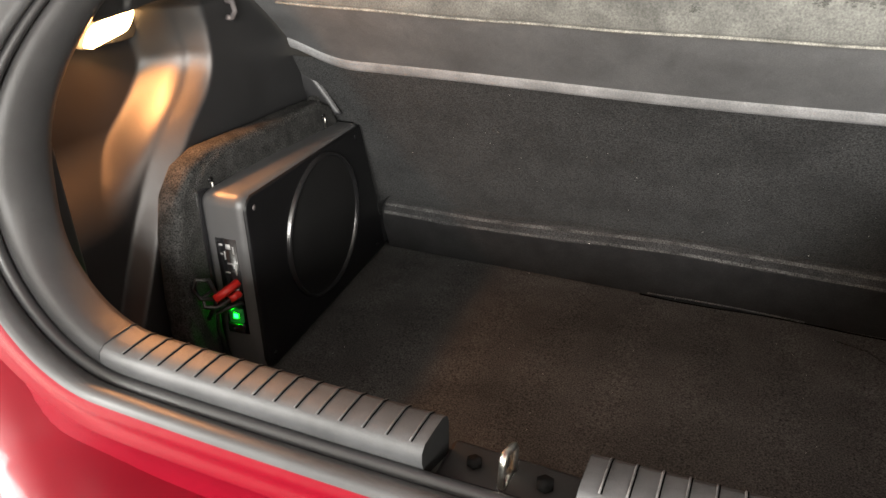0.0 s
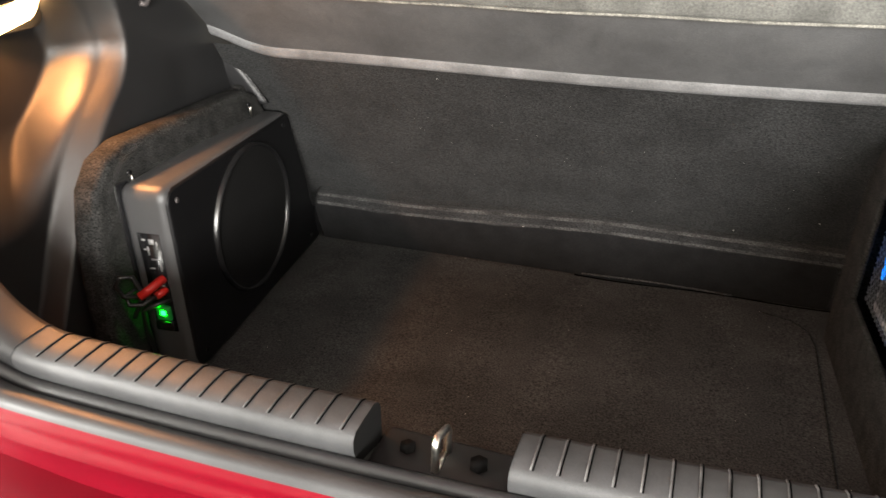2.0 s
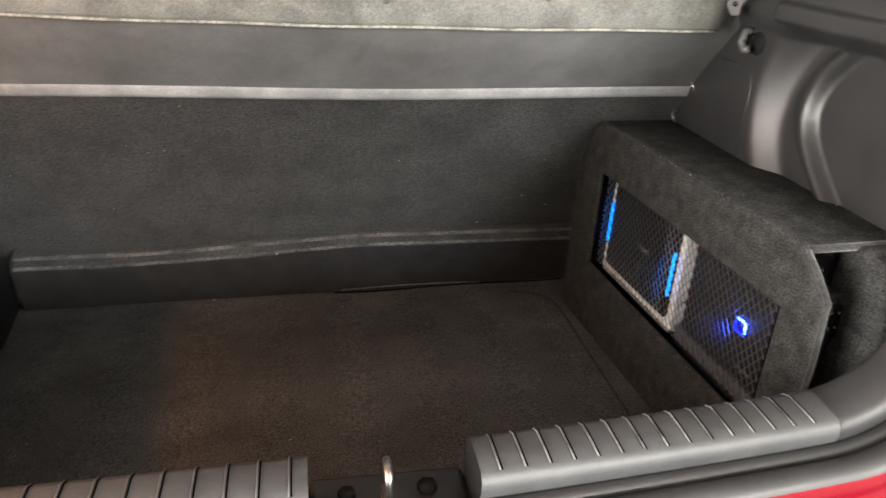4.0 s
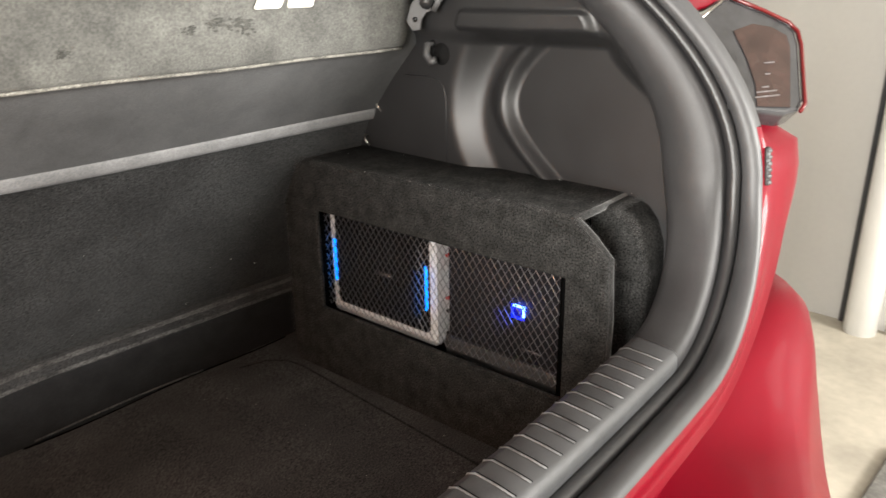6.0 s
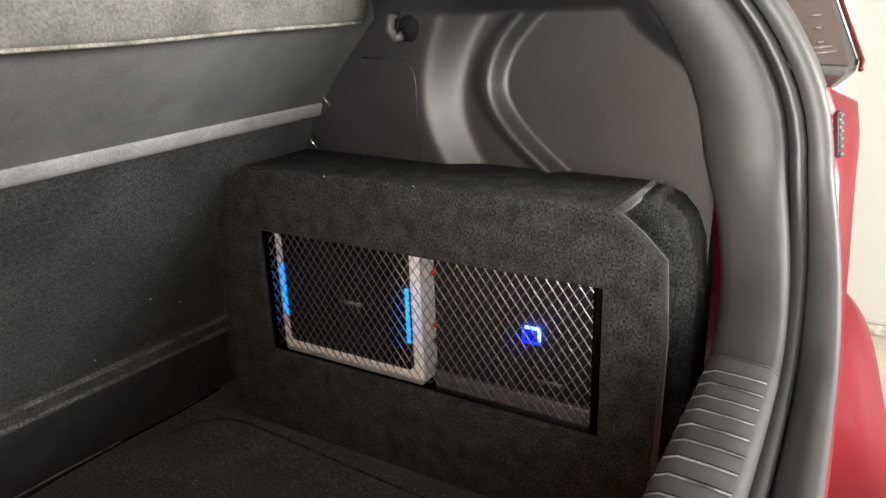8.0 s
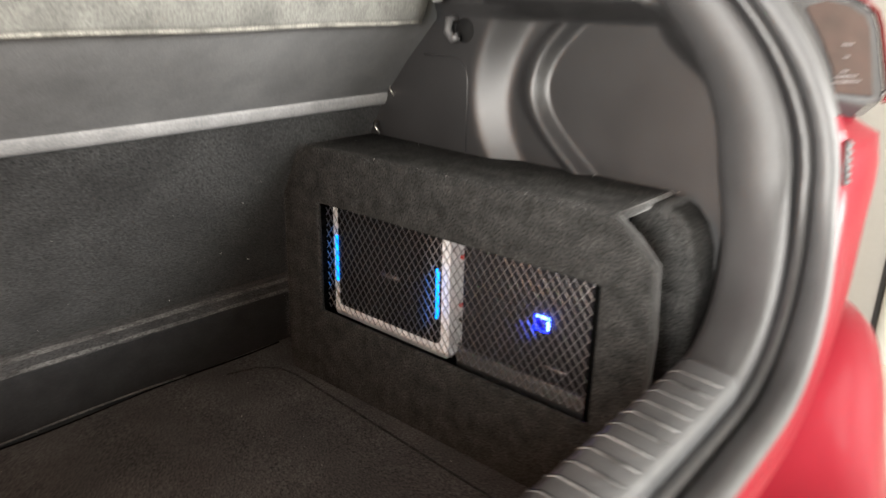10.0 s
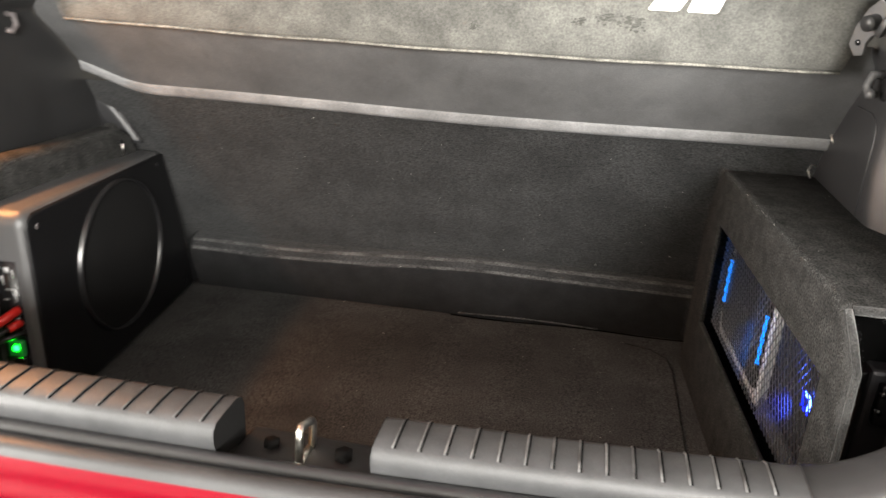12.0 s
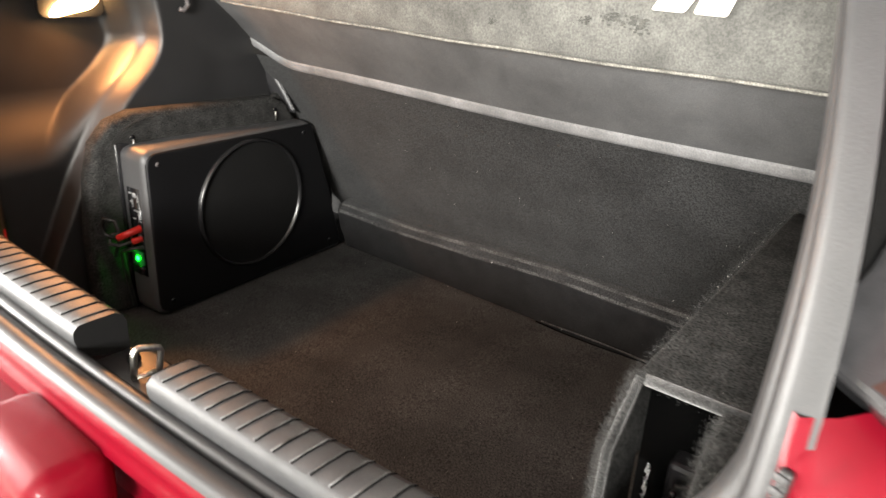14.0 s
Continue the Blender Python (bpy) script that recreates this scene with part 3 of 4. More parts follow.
# ---- tail lights and wings ----
def tail_light(sign):
    def at(p):
        return Vector((TX + sign * (p[0] - TX), p[1], p[2]))
    outline = [(0.5241, 0.5777, 1.1116), (0.6066, 0.5758, 1.1416), (0.6424, 0.5423, 1.1238), (0.6622, 0.5199, 1.1103), (0.6635, 0.5085, 1.1001), (0.6519, 0.4989, 1.0866), (0.5879, 0.4640, 1.0290), (0.5766, 0.4631, 1.0238), (0.5555, 0.4696, 1.0218), (0.490, 0.5075, 1.0324), (0.505, 0.536, 1.065), (0.510, 0.560, 1.090)]
    n = Vector((-0.27, -0.66, 0.70)).normalized()
    n.x *= sign
    bm = bmesh.new()
    f = bm.faces.new([bm.verts.new(at(p)) for p in outline])
    got = bmesh.ops.extrude_face_region(bm, geom=[f])
    bmesh.ops.translate(bm, verts=[v for v in got["geom"] if isinstance(v, bmesh.types.BMVert)], vec=-n * 0.03)
    ob = part("tail_light", bm, SMOKED, car, "smoked grey and red tail light", False)
    soft_edges(ob, 0.005, 3)
    rim = [at(p) + n * 0.001 for p in ((0.6091, 0.5753, 1.1421), (0.6432, 0.5426, 1.1245), (0.6639, 0.5197, 1.1108), (0.6652, 0.5077, 1.1000), (0.6536, 0.4980, 1.0864), (0.5895, 0.4631, 1.0288), (0.5752, 0.4620, 1.0222))]
    part("rim", tube(rim, 0.0025, 8), REDLENS, ob, "red rim of the tail light")
    inside = [p - (p - at((0.585, 0.515, 1.075))) * 0.075 + n * 0.0006 for p in rim]
    part("cover_seam", tube(inside, 0.0008, 6), GLOSS, ob, "dark seam inside the rim")
    part("chrome_line", tube([at((0.5381, 0.5760, 1.1154)) + n * 0.001, at((0.5969, 0.5747, 1.1369)) + n * 0.001], 0.0014, 6), CHROME, ob, "thin bright edge line")
    part("bright_edge", tube([at(p) + n * 0.0008 for p in ((0.5341, 0.5714, 1.1095), (0.5461, 0.5588, 1.1023), (0.5435, 0.5437, 1.0870), (0.5321, 0.5302, 1.0699), (0.5256, 0.5222, 1.0598))], 0.0006, 6), PALE_PRINT, ob, "pale moulded edge in the cover")
    inner = bmesh.new()
    inner.faces.new([inner.verts.new(at(p) + n * 0.0012) for p in ((0.5772, 0.5487, 1.1047), (0.6109, 0.5415, 1.1110), (0.6330, 0.5279, 1.1066), (0.6437, 0.5135, 1.0972), (0.6349, 0.5040, 1.0848), (0.5664, 0.4705, 1.0269), (0.5260, 0.4913, 1.0309), (0.5465, 0.5035, 1.0503), (0.5635, 0.5236, 1.0758))])
    part("reflector", inner, REDDARK, ob, "dull red reflector behind the cover")
    for p, w in (((0.5875, 0.5080, 1.0703), 0.016), ((0.5725, 0.5026, 1.0595), 0.008), ((0.5558, 0.4967, 1.0474), 0.010), ((0.5530, 0.4938, 1.0431), 0.030), ((0.5482, 0.4906, 1.0387), 0.036)):
        bar = part("print_bar", block(-w / 2, w / 2, -0.0003, 0.0003, -0.0009, 0.0009), PALE_PRINT, ob, "faint moulded print")
        bar.matrix_basis = Matrix.Translation(at(p) + n * 0.002) @ Matrix.Rotation(sign * radians(-22), 4, "Z")
    return ob


tail_light(1)
tail_light(-1)

def shell(points, thickness, mat, name, label):
    """A bowed panel across the car through (y, z) points."""
    rows = []
    for y, z, half in points:
        rows.append([(TX + half * k / 8, y, z - 0.05 * (k / 8) ** 2) for k in range(-8, 9)])
    return thicken(part(name, grid(rows), mat, car, label), thickness)


# Roof, tailgate and struts are unseen; added to block light from above.
shell([(0.98, 1.50, 0.50), (1.20, 1.53, 0.54), (1.60, 1.56, 0.57), (2.20, 1.56, 0.57), (2.80, 1.50, 0.55)], 0.03, RED, "roof", "unseen red roof added to shade the boot")
gate = shell([(0.95, 1.53, 0.50), (0.70, 1.70, 0.54), (0.40, 1.86, 0.58), (0.12, 1.95, 0.58), (0.02, 1.93, 0.56)], 0.05, RED, "tailgate", "unseen raised red tailgate added to shade the boot")
for s in (1, -1):
    part("gas_strut", tube([(TX + s * 0.50, 0.80, 1.36), (TX + s * 0.51, 0.62, 1.70)], 0.010, 10), RUBBER, gate, "black gas strut")

# ---- rear seat ----
seat = thing("rear_seat", "folded-up rear seat back covered in black carpet", "car seat")


def seat_y(x):
    return 1.203 + 0.008 * (x + 0.58)


def seat_sheet(section, x0=-0.70, x1=0.53, n=60, wave=0.0, drop=0.0):
    rows = []
    for i in range(n + 1):
        x = lerp(x0, x1, i / n)
        s = (x - x0) / (x1 - x0)
        rows.append([(x, seat_y(x) * k + y + wave * 0.3 * math.sin(9 * s), z - drop * (z > 0.58) * (1 - 1.9 * smooth(-0.45, 0.05, x)) + wave * math.sin(5.2 * s + 0.6)) for k, y, z in section(s)])
    return grid(rows)


def floor_z(x):
    return 0.55 + 0.02 * (x + 0.287)


def hump(s):
    """A wrinkle where the carpet is pushed out near the floor."""
    return 0.3 * smooth(0.44, 0.52, s) * smooth(0.68, 0.56, s)


part("backrest", seat_sheet(lambda s: [(1, 0.04, 0.50), (1, 0.04, 0.63), (1, 0.022, 0.660), (1, 0.008, 0.69), (1, -0.044, 0.78), (1, -0.098, 0.88), (1, -0.150, 0.972)]), SEAT, seat, "black carpeted seat back")
part("lower_flap", seat_sheet(lambda s: [(1, 0.016 - 0.014 * hump(s), 0.540 + 0.004 * smooth(0.52, 0.75, s) + 0.004 * hump(s)), (1, 0.010 - 0.022 * hump(s), 0.556 + 0.003 * smooth(0.52, 0.75, s)), (1, 0.004 - 0.012 * hump(s), 0.575 + 0.004 * smooth(0.52, 0.75, s)), (1, -0.002, 0.60), (1, -0.010, 0.635), (1, -0.010, 0.650), (1, -0.004, 0.660), (1, 0.010, 0.666), (1, 0.024, 0.668)], x0=-0.60, wave=0.0012, drop=0.013), LOWER, seat, "padded roll along the seat foot, darker than the backrest")
def ragged(s):
    return 0.5 + 0.25 * math.sin(23 * s) + 0.15 * math.sin(57 * s + 1) + 0.1 * math.sin(121 * s)


# Strip on the lip: its caught light is partly painted by colour.
part("lit_worn_fold", seat_sheet(lambda s: [(1, -0.0108, 0.6460 - 0.004 * ragged(s)), (1, -0.0098, 0.652), (1, -0.0078, 0.6575), (1, -0.0045, 0.6617), (1, 0.003 + 0.006 * ragged(s + 0.3), 0.6660 + 0.0012 * ragged(s + 0.3))], x0=-0.595, x1=0.53, n=180, wave=0.0012, drop=0.013), LIT_WORN, seat, "worn upper edge of the carpet roll, paled as if catching light")
part("fold_line", seat_sheet(lambda s: [(1, -0.0114, 0.6462 - 0.0015 * ragged(2 * s)), (1, -0.0112, 0.6485), (1, -0.0106, 0.6500 + 0.0012 * ragged(1.7 * s))], x0=-0.595, x1=0.53, n=180, wave=0.0012, drop=0.013), PALE_LINE, seat, "pale line along the fold")
part("fold_line", seat_sheet(lambda s: [(1, -0.0060, 0.6606), (1, -0.0042, 0.6624), (1, -0.0015 + 0.003 * ragged(1.3 * s + 0.5), 0.6642 + 0.0008 * ragged(1.3 * s + 0.5))], x0=-0.595, x1=0.53, n=180, wave=0.0012, drop=0.013), PALE_LINE, seat, "pale line along the fold")
part("roll_top", seat_sheet(lambda s: [(1, -0.0042, 0.6608), (1, 0.004, 0.6652), (1, 0.010, 0.6672), (1, 0.026, 0.6690)], x0=-0.597, x1=0.53, n=60, wave=0.0012, drop=0.013), SEAT, seat, "carpeted top of the roll")


gap, crease = [], []
for i in range(41):
    k = i / 40
    x = lerp(-0.075, 0.365, k)
    gap.append((x, seat_y(x) + 0.006 - 0.003 * math.sin(9 * k) - 0.004 * hump((x + 0.60) / 1.13), floor_z(x) + 0.0006))
    x = lerp(-0.06, 0.20, k)
    crease.append((x, seat_y(x) + 0.001 - 0.011 * hump((x + 0.60) / 1.13), floor_z(x) + 0.009 + 0.003 * math.sin(4 * k)))
# Black tube on the floor paints the shadow under the seat foot.
part("foot_shade", tube(gap, 0.0015, 6), VOID, seat, "black line for the shade between seat foot and floor")
part("crease", tube(crease, 0.0013, 6), PALE_LINE, seat, "pale pushed-up crease of the carpet")


def lift(x):
    """The seat's top edge climbs at its outer corner and a little towards the other end."""
    return 0.036 * smooth(-0.54, -0.70, x) ** 1.5 + 0.010 * smooth(-0.15, 0.45, x)


def lifted(section, x0, x1, mat, label, name, wave=0.0, n=90):
    rows = []
    for i in range(n + 1):
        x = lerp(x0, x1, i / n)
        s = (x - x0) / (x1 - x0)
        rows.append([(x, seat_y(x) * k + y - 0.3 * lift(x) * e, z + lift(x) * e + e * wave * math.sin(5.2 * s + 0.6)) for k, y, z, e in section])
    return part(name, grid(rows), mat, seat, label)


lifted([(1, -0.143, 0.9520, 1), (1, -0.1485, 0.9535, 1), (1, -0.1515, 0.958, 1), (1, -0.1545, 0.966, 1), (1, -0.1550, 0.9700, 1), (1, -0.151, 0.9725, 1)], -0.676, 0.490, EDGE, "pale worn grey piping across the seat back", "edge_piping", 0.003)
lifted([(1, -0.152, 0.968, 1), (0.5, 0.406, 1.024, 0.5), (0, 0.958, 1.080, 0), (0, 0.950, 1.11, 0)], -0.676, 0.490, FLAP, "smooth black flap above the seat back", "top_flap", 0.003)
rows = []
for i in range(13):
    k = i / 12
    z = lerp(0.934, 0.862, k)
    y = 1.066 + 0.030 * k
    rows.append([(lerp(-0.700, -0.676, k) + w * lerp(0.030, 0.058, k ** 0.7), y + 0.014 * w * (1 - k), z + 0.010 * (1 - k)) for w in (0, 0.35, 0.7, 1)])
strap = part("side_flap", grid(rows), RUBBER, seat, "loose black flap at the seat's edge")
thicken(strap, 0.003)
part("flap_piping", tube([r[-1] for r in rows], 0.0016, 6), RUBBER, seat, "thin piping of the loose flap")
part("flap_edge", tube(rows[0], 0.0016, 6), FLAP, seat, "pale edge of the loose flap")

# Added dark panel in place of the shadow between subwoofer and seat.
part("side_filler", block(-0.676, -0.654, 1.075, 1.225, 0.55, 0.895, 0.006), FELT, car, "black filler panel standing in for shadow beside the seat")

# ---- parcel shelf ----
shelf = thing("parcel_shelf", "dusty grey fibreboard parcel shelf hanging open", "parcel shelf")
PROFILE = [(0.952, 1.081), (0.942, 1.079), (0.938, 1.084), (0.937, 1.105), (0.937, 1.130), (0.937, 1.159), (0.9335, 1.1615), (0.931, 1.167), (0.918, 1.178), (0.86, 1.198), (0.78, 1.250), (0.70, 1.302), (0.60, 1.369)]
rows = []
for i in range(41):
    x = lerp(-0.630, 0.436, i / 40)
    sag = -0.006 * math.sin(math.pi * i / 40)
    out = abs(2 * i / 40 - 1) ** 10 * (1 if i > 20 else -1)
    rows.append([(x + out * max(-0.014, min(0.03, 0.35 * (z - 1.115))), y, z + sag * max(0, 1 - (z - 1.07) * 6)) for y, z in PROFILE])
panel = part("panel", grid(rows), FIBRE, shelf, "dusty grey fibreboard")
thicken(panel, 0.012, 1)
part("frayed_edge", tube([(r[1][0], r[1][1] - 0.0015, r[1][2] - 0.0004 + 0.0006 * math.sin(37 * i)) for i, r in enumerate(rows)], 0.0019, 8), RIM, panel, "pale frayed lower edge")
for x, w, lean in ((0.2165, 0.037, 0.007), (0.2590, 0.036, 0.004)):
    pts = [(lean * (z - 1.148) / 0.011 + px, z) for px, z in [(x + dx, dz + 1.148) for dx, dz in rounded(-w / 2, w / 2, -0.011, 0.011, 0.0035, 4)]]
    bm = bmesh.new()
    face = bm.faces.new([bm.verts.new((px, 0.9350 + 0.0008 * math.sin(60 * px), z)) for px, z in pts])
    got = bmesh.ops.extrude_face_region(bm, geom=[face])
    bmesh.ops.translate(bm, verts=[v for v in got["geom"] if isinstance(v, bmesh.types.BMVert)], vec=(0, -0.0008, 0))
    part("sticker", bm, PAPER, panel, "cream paper sticker", False)
rib = part("moulded_rib", tube([(0.120, 0.868, 1.2105), (0.124, 0.856, 1.2180), (0.136, 0.810, 1.2455), (0.148, 0.768, 1.2710)], 0.0085, 12), FIBRE, panel, "rounded rib moulded into the shelf")


def stain(cx, cz, w, h, seed):
    """A thin ragged smear of dirt on the shelf."""
    r = random.Random(seed)
    bm = bmesh.new()
    for _ in range(46):
        px, pz = cx + r.gauss(0, w * 0.45), cz + r.gauss(0, h * 0.45)
        q = r.uniform(0.10, 0.26)
        k = r.randint(5, 8)
        turn = r.uniform(0, 6.28)
        y = 0.9361 - r.uniform(0, 0.0009)
        bm.faces.new([bm.verts.new((px + w * q * r.uniform(0.5, 1) * math.cos(turn + j * math.tau / k), y, pz + h * q * r.uniform(0.5, 1) * math.sin(turn + j * math.tau / k))) for j in range(k)])
    return part("smudge", bm, SMUDGE, panel, "dark smudge on the fibreboard", False)


stain(0.176, 1.121, 0.017, 0.010, 3)
stain(0.143, 1.124, 0.014, 0.007, 5)
stain(0.112, 1.119, 0.010, 0.005, 6)
stain(-0.020, 1.104, 0.008, 0.005, 9)

for s in (1, -1):
    plate = bmesh.new()
    outline = [(-0.006, 0.036), (0.010, 0.034), (0.019, 0.022), (0.016, 0.006), (0.009, -0.004), (0.008, -0.014), (0.013, -0.027), (0.004, -0.034), (-0.009, -0.027), (-0.014, -0.006), (-0.013, 0.018)]
    f = plate.faces.new([plate.verts.new((x, -0.003, z)) for x, z in outline])
    got = bmesh.ops.extrude_face_region(plate, geom=[f])
    bmesh.ops.translate(plate, verts=[v for v in got["geom"] if isinstance(v, bmesh.types.BMVert)], vec=(0, 0.006, 0))
    br = part("hinge_bracket", plate, HOUSING, shelf, "dark plastic hinge bracket", False)
    br.matrix_basis = pose(TX + s * 0.524, 0.912, 1.132, 12, s * 30, -s * 48)
    soft_edges(br, 0.0012, 2)
    part("pin", tube([(0.003, -0.016, 0.012), (0.003, -0.014, 0.012), (0.003, 0.03, 0.012)], 0.0088, 20), TRIM, br, "round hinge pin")
    part("screw", tube([(0.0, -0.0045, -0.018), (0.0, 0.0, -0.018)], 0.0034, 12), GLOSS, br)
    part("rib", block(0.012, 0.021, -0.010, -0.002, 0.004, 0.026, 0.0015), TRIM, br)

# ---- boot floor ----
rows = [[(x, y, floor_z(x)) for y in [lerp(0.52, 1.26, j / 12) for j in range(13)]] for x in [lerp(-0.72, 0.56, i / 20) for i in range(21)]]
mat = tagged(put("boot_carpet", grid(rows), MAT), "black carpeted boot floor", "carpet")
thicken(mat, 0.01, -1)
part("seam", tube([(0.325, 0.60, floor_z(0.32) + 0.0005), (0.325, 1.10, floor_z(0.32) + 0.0005), (0.318, 1.14, floor_z(0.32) + 0.0005), (0.295, 1.165, floor_z(0.3) + 0.0005), (0.25, 1.18, floor_z(0.25) + 0.0005)], 0.0016, 6), FELT, mat, "pressed edge of the floor lid")

# ---- carpeted board and subwoofer on the left ----
board = thing("carpet_board", "black carpeted mounting board behind the subwoofer", "board")
ob = part("board", prism([(0.664, 0.545), (0.667, 0.70), (0.678, 0.80), (0.694, 0.855), (0.724, 0.889), (0.766, 0.902), (1.05, 0.896), (1.085, 0.882), (1.11, 0.84), (1.20, 0.56), (1.18, 0.545)], -0.672, -0.628), FELT, board)
soft_edges(ob, 0.012, 4)

for y, z in ((0.757, 0.861), (1.052, 0.872)):
    eye = part("screw_eye", tube([(-0.629, y, z - 0.004), (-0.6245, y, z - 0.004), (-0.6245, y, z - 0.022)], 0.0016, 8), CHROME, board, "thin steel fixing pin")
    part("washer", tube([(-0.629, y, z), (-0.6265, y, z)], 0.004, 12), GLOSS, eye)

sub = thing("subwoofer", "flat black active subwoofer standing on edge", "subwoofer")
SUB = pose(-0.556, 0.735, 0.0, 0, 0, 5.6)
house = part("housing", prism([(0.020, 0.549), (0.009, 0.553), (0.002, 0.562), (0.0, 0.574), (0.0, 0.832), (0.002, 0.842), (0.008, 0.849), (0.018, 0.852), (0.385, 0.846), (0.435, 0.70), (0.475, 0.56), (0.47, 0.545)], -0.074, 0.0), HOUSING, sub, "matt black housing, lightened on its lit sides")
house.matrix_basis = SUB
soft_edges(house, 0.018, 5)
# Dark sheet over the front paints the shade on that side.
face = part("shaded_front", prism([(0.030, 0.552), (0.016, 0.556), (0.008, 0.564), (0.005, 0.578), (0.005, 0.828), (0.008, 0.838), (0.014, 0.844), (0.024, 0.847), (0.384, 0.841), (0.430, 0.70), (0.468, 0.555)], -0.008, 0.0006), SUB_SHADE, sub, "dark sheet for the shaded front")
face.matrix_basis = SUB
soft_edges(face, 0.008, 4)
lip = part("back_plate", prism([(-0.004, 0.547), (-0.004, 0.856), (0.39, 0.850), (0.474, 0.56), (0.47, 0.547)], -0.082, -0.070), GLOSS, sub, "black back plate")
lip.matrix_basis = SUB
soft_edges(lip, 0.005, 2)


def ring(cy, cz, radii, x_of, n=64):
    rows = []
    for k in range(n + 1):
        a = k * math.tau / n
        rows.append([(x_of[i], cy + r * math.cos(a), cz + r * math.sin(a)) for i, r in enumerate(radii)])
    bm = grid(rows)
    bmesh.ops.remove_doubles(bm, verts=bm.verts, dist=1e-5)
    return bm


g = part("grille_ring", ring(0.222, 0.712, [0.1265, 0.125, 0.1225, 0.120, 0.1175], [0.0005, 0.005, 0.008, 0.007, 0.001]), RINGGLOSS, sub, "raised gloss ring round the grille")
g.matrix_basis = SUB
g = part("grille", ring(0.222, 0.712, [0.1185, 0.09, 0.05, 0.0], [0.0016, 0.004, 0.005, 0.0055]), BLACK, sub, "black speaker grille")
g.matrix_basis = SUB
for y, z in ((0.026, 0.828), (0.36, 0.826), (0.03, 0.575), (0.43, 0.575)):
    g = part("screw", tube([(0.0, y, z), (0.001, y, z)], 0.0042, 14), PALE_PRINT if z > 0.8 and y < 0.1 else GLOSS, sub, "small recessed screw")
    g.matrix_basis = SUB
cp = part("control_panel", block(-0.054, -0.020, -0.0012, 0.0, 0.625, 0.785), GLOSS, sub, "control panel with dials and sockets")
cp.matrix_basis = SUB
for i, (x, z, w, h) in enumerate([(-0.046, 0.775, 0.006, 0.003), (-0.034, 0.773, 0.008, 0.008), (-0.026, 0.768, 0.002, 0.012), (-0.041, 0.758, 0.002, 0.014), (-0.032, 0.745, 0.014, 0.002), (-0.026, 0.735, 0.002, 0.016), (-0.040, 0.730, 0.008, 0.002), (-0.046, 0.760, 0.004, 0.002), (-0.026, 0.712, 0.003, 0.012), (-0.03, 0.700, 0.008, 0.008)]):
    part("mark", block(x - w / 2, x + w / 2, -0.0018, -0.0012, z - h / 2, z + h / 2), WHITE_INK, cp)
part("power_light", block(-0.038, -0.031, -0.009, -0.006, 0.656, 0.663, 0.001), GREEN_LED, cp, "glowing green power light")
part("plug_block", block(-0.047, -0.024, -0.007, -0.0012, 0.646, 0.670, 0.002), GREEN_BLOCK, cp, "green plug block with a faint added glow")
part("socket", block(-0.05, -0.022, -0.010, -0.0012, 0.630, 0.646, 0.002), GLOSS, cp)

cable = thing("speaker_cable", "red and black plugs with looped cable", "cable")
for pts, r, m, nm, lb in [
        ([(-0.583, 0.733, 0.715), (-0.590, 0.712, 0.708), (-0.600, 0.698, 0.700)], 0.0065, REDWIRE, "plug", "red plug"),
        ([(-0.583, 0.733, 0.696), (-0.588, 0.716, 0.693)], 0.006, REDWIRE, "plug", "red plug"),
        ([(-0.600, 0.698, 0.700), (-0.615, 0.685, 0.705), (-0.622, 0.682, 0.722), (-0.616, 0.686, 0.735), (-0.608, 0.70, 0.73), (-0.60, 0.705, 0.70), (-0.608, 0.70, 0.68), (-0.62, 0.70, 0.66)], 0.0035, BLACKWIRE, "cable", "black cable"),
        ([(-0.588, 0.716, 0.693), (-0.600, 0.70, 0.685), (-0.614, 0.69, 0.688), (-0.620, 0.695, 0.70), (-0.612, 0.71, 0.705)], 0.0035, BLACKWIRE, "cable", "black cable"),
        ([(-0.580, 0.733, 0.68), (-0.592, 0.715, 0.678), (-0.606, 0.706, 0.672), (-0.612, 0.71, 0.64), (-0.612, 0.72, 0.56)], 0.004, BLACKWIRE, "cable", "black cable")]:
    part(nm, tube(pts, r, 8), m, cable, lb)

# ---- amplifier box on the right ----
box = thing("amplifier_box", "black carpeted amplifier box with a mesh window", "amplifier box")
BOX = pose(0.3765, 0.600, 0.0, 0, 0, 4.0)
W0, W1, V0, V1 = 0.025, 0.462, 0.678, 0.838
front = part("front_board", prism([(0.014, 0.9152), (0.484, 0.9152), (0.532, 0.876), (0.539, 0.850), (0.540, 0.612), (0.536, 0.555), (-0.030, 0.555), (-0.034, 0.80), (-0.030, 0.874)], 0.0, 0.008, holes=[[(W0, V0), (W1, V0), (W1, V1), (W0, V1)]]), FELT, box, "carpeted front board", False)
front.matrix_basis = BOX
soft_edges(front, 0.0037, 3)
top = part("top_board", block(0.0003, 0.139, 0.016, 0.482, 0.908, 0.9168, 0.004), FELT, box, "carpeted top board")
top.matrix_basis = BOX
back = part("end_block", prism([(0.035, 0.914), (0.000, 0.914), (-0.018, 0.907), (-0.032, 0.892), (-0.042, 0.868), (-0.047, 0.82), (-0.047, 0.555), (0.035, 0.555)][::-1], 0.063, 0.140), FELT, box, "carpeted end block with rounded corner")
back.matrix_basis = BOX
soft_edges(back, 0.006, 3)
rear = part("back_board", block(0.125, 0.140, 0.03, 0.535, 0.555, 0.903), FELT, box)
rear.matrix_basis = BOX
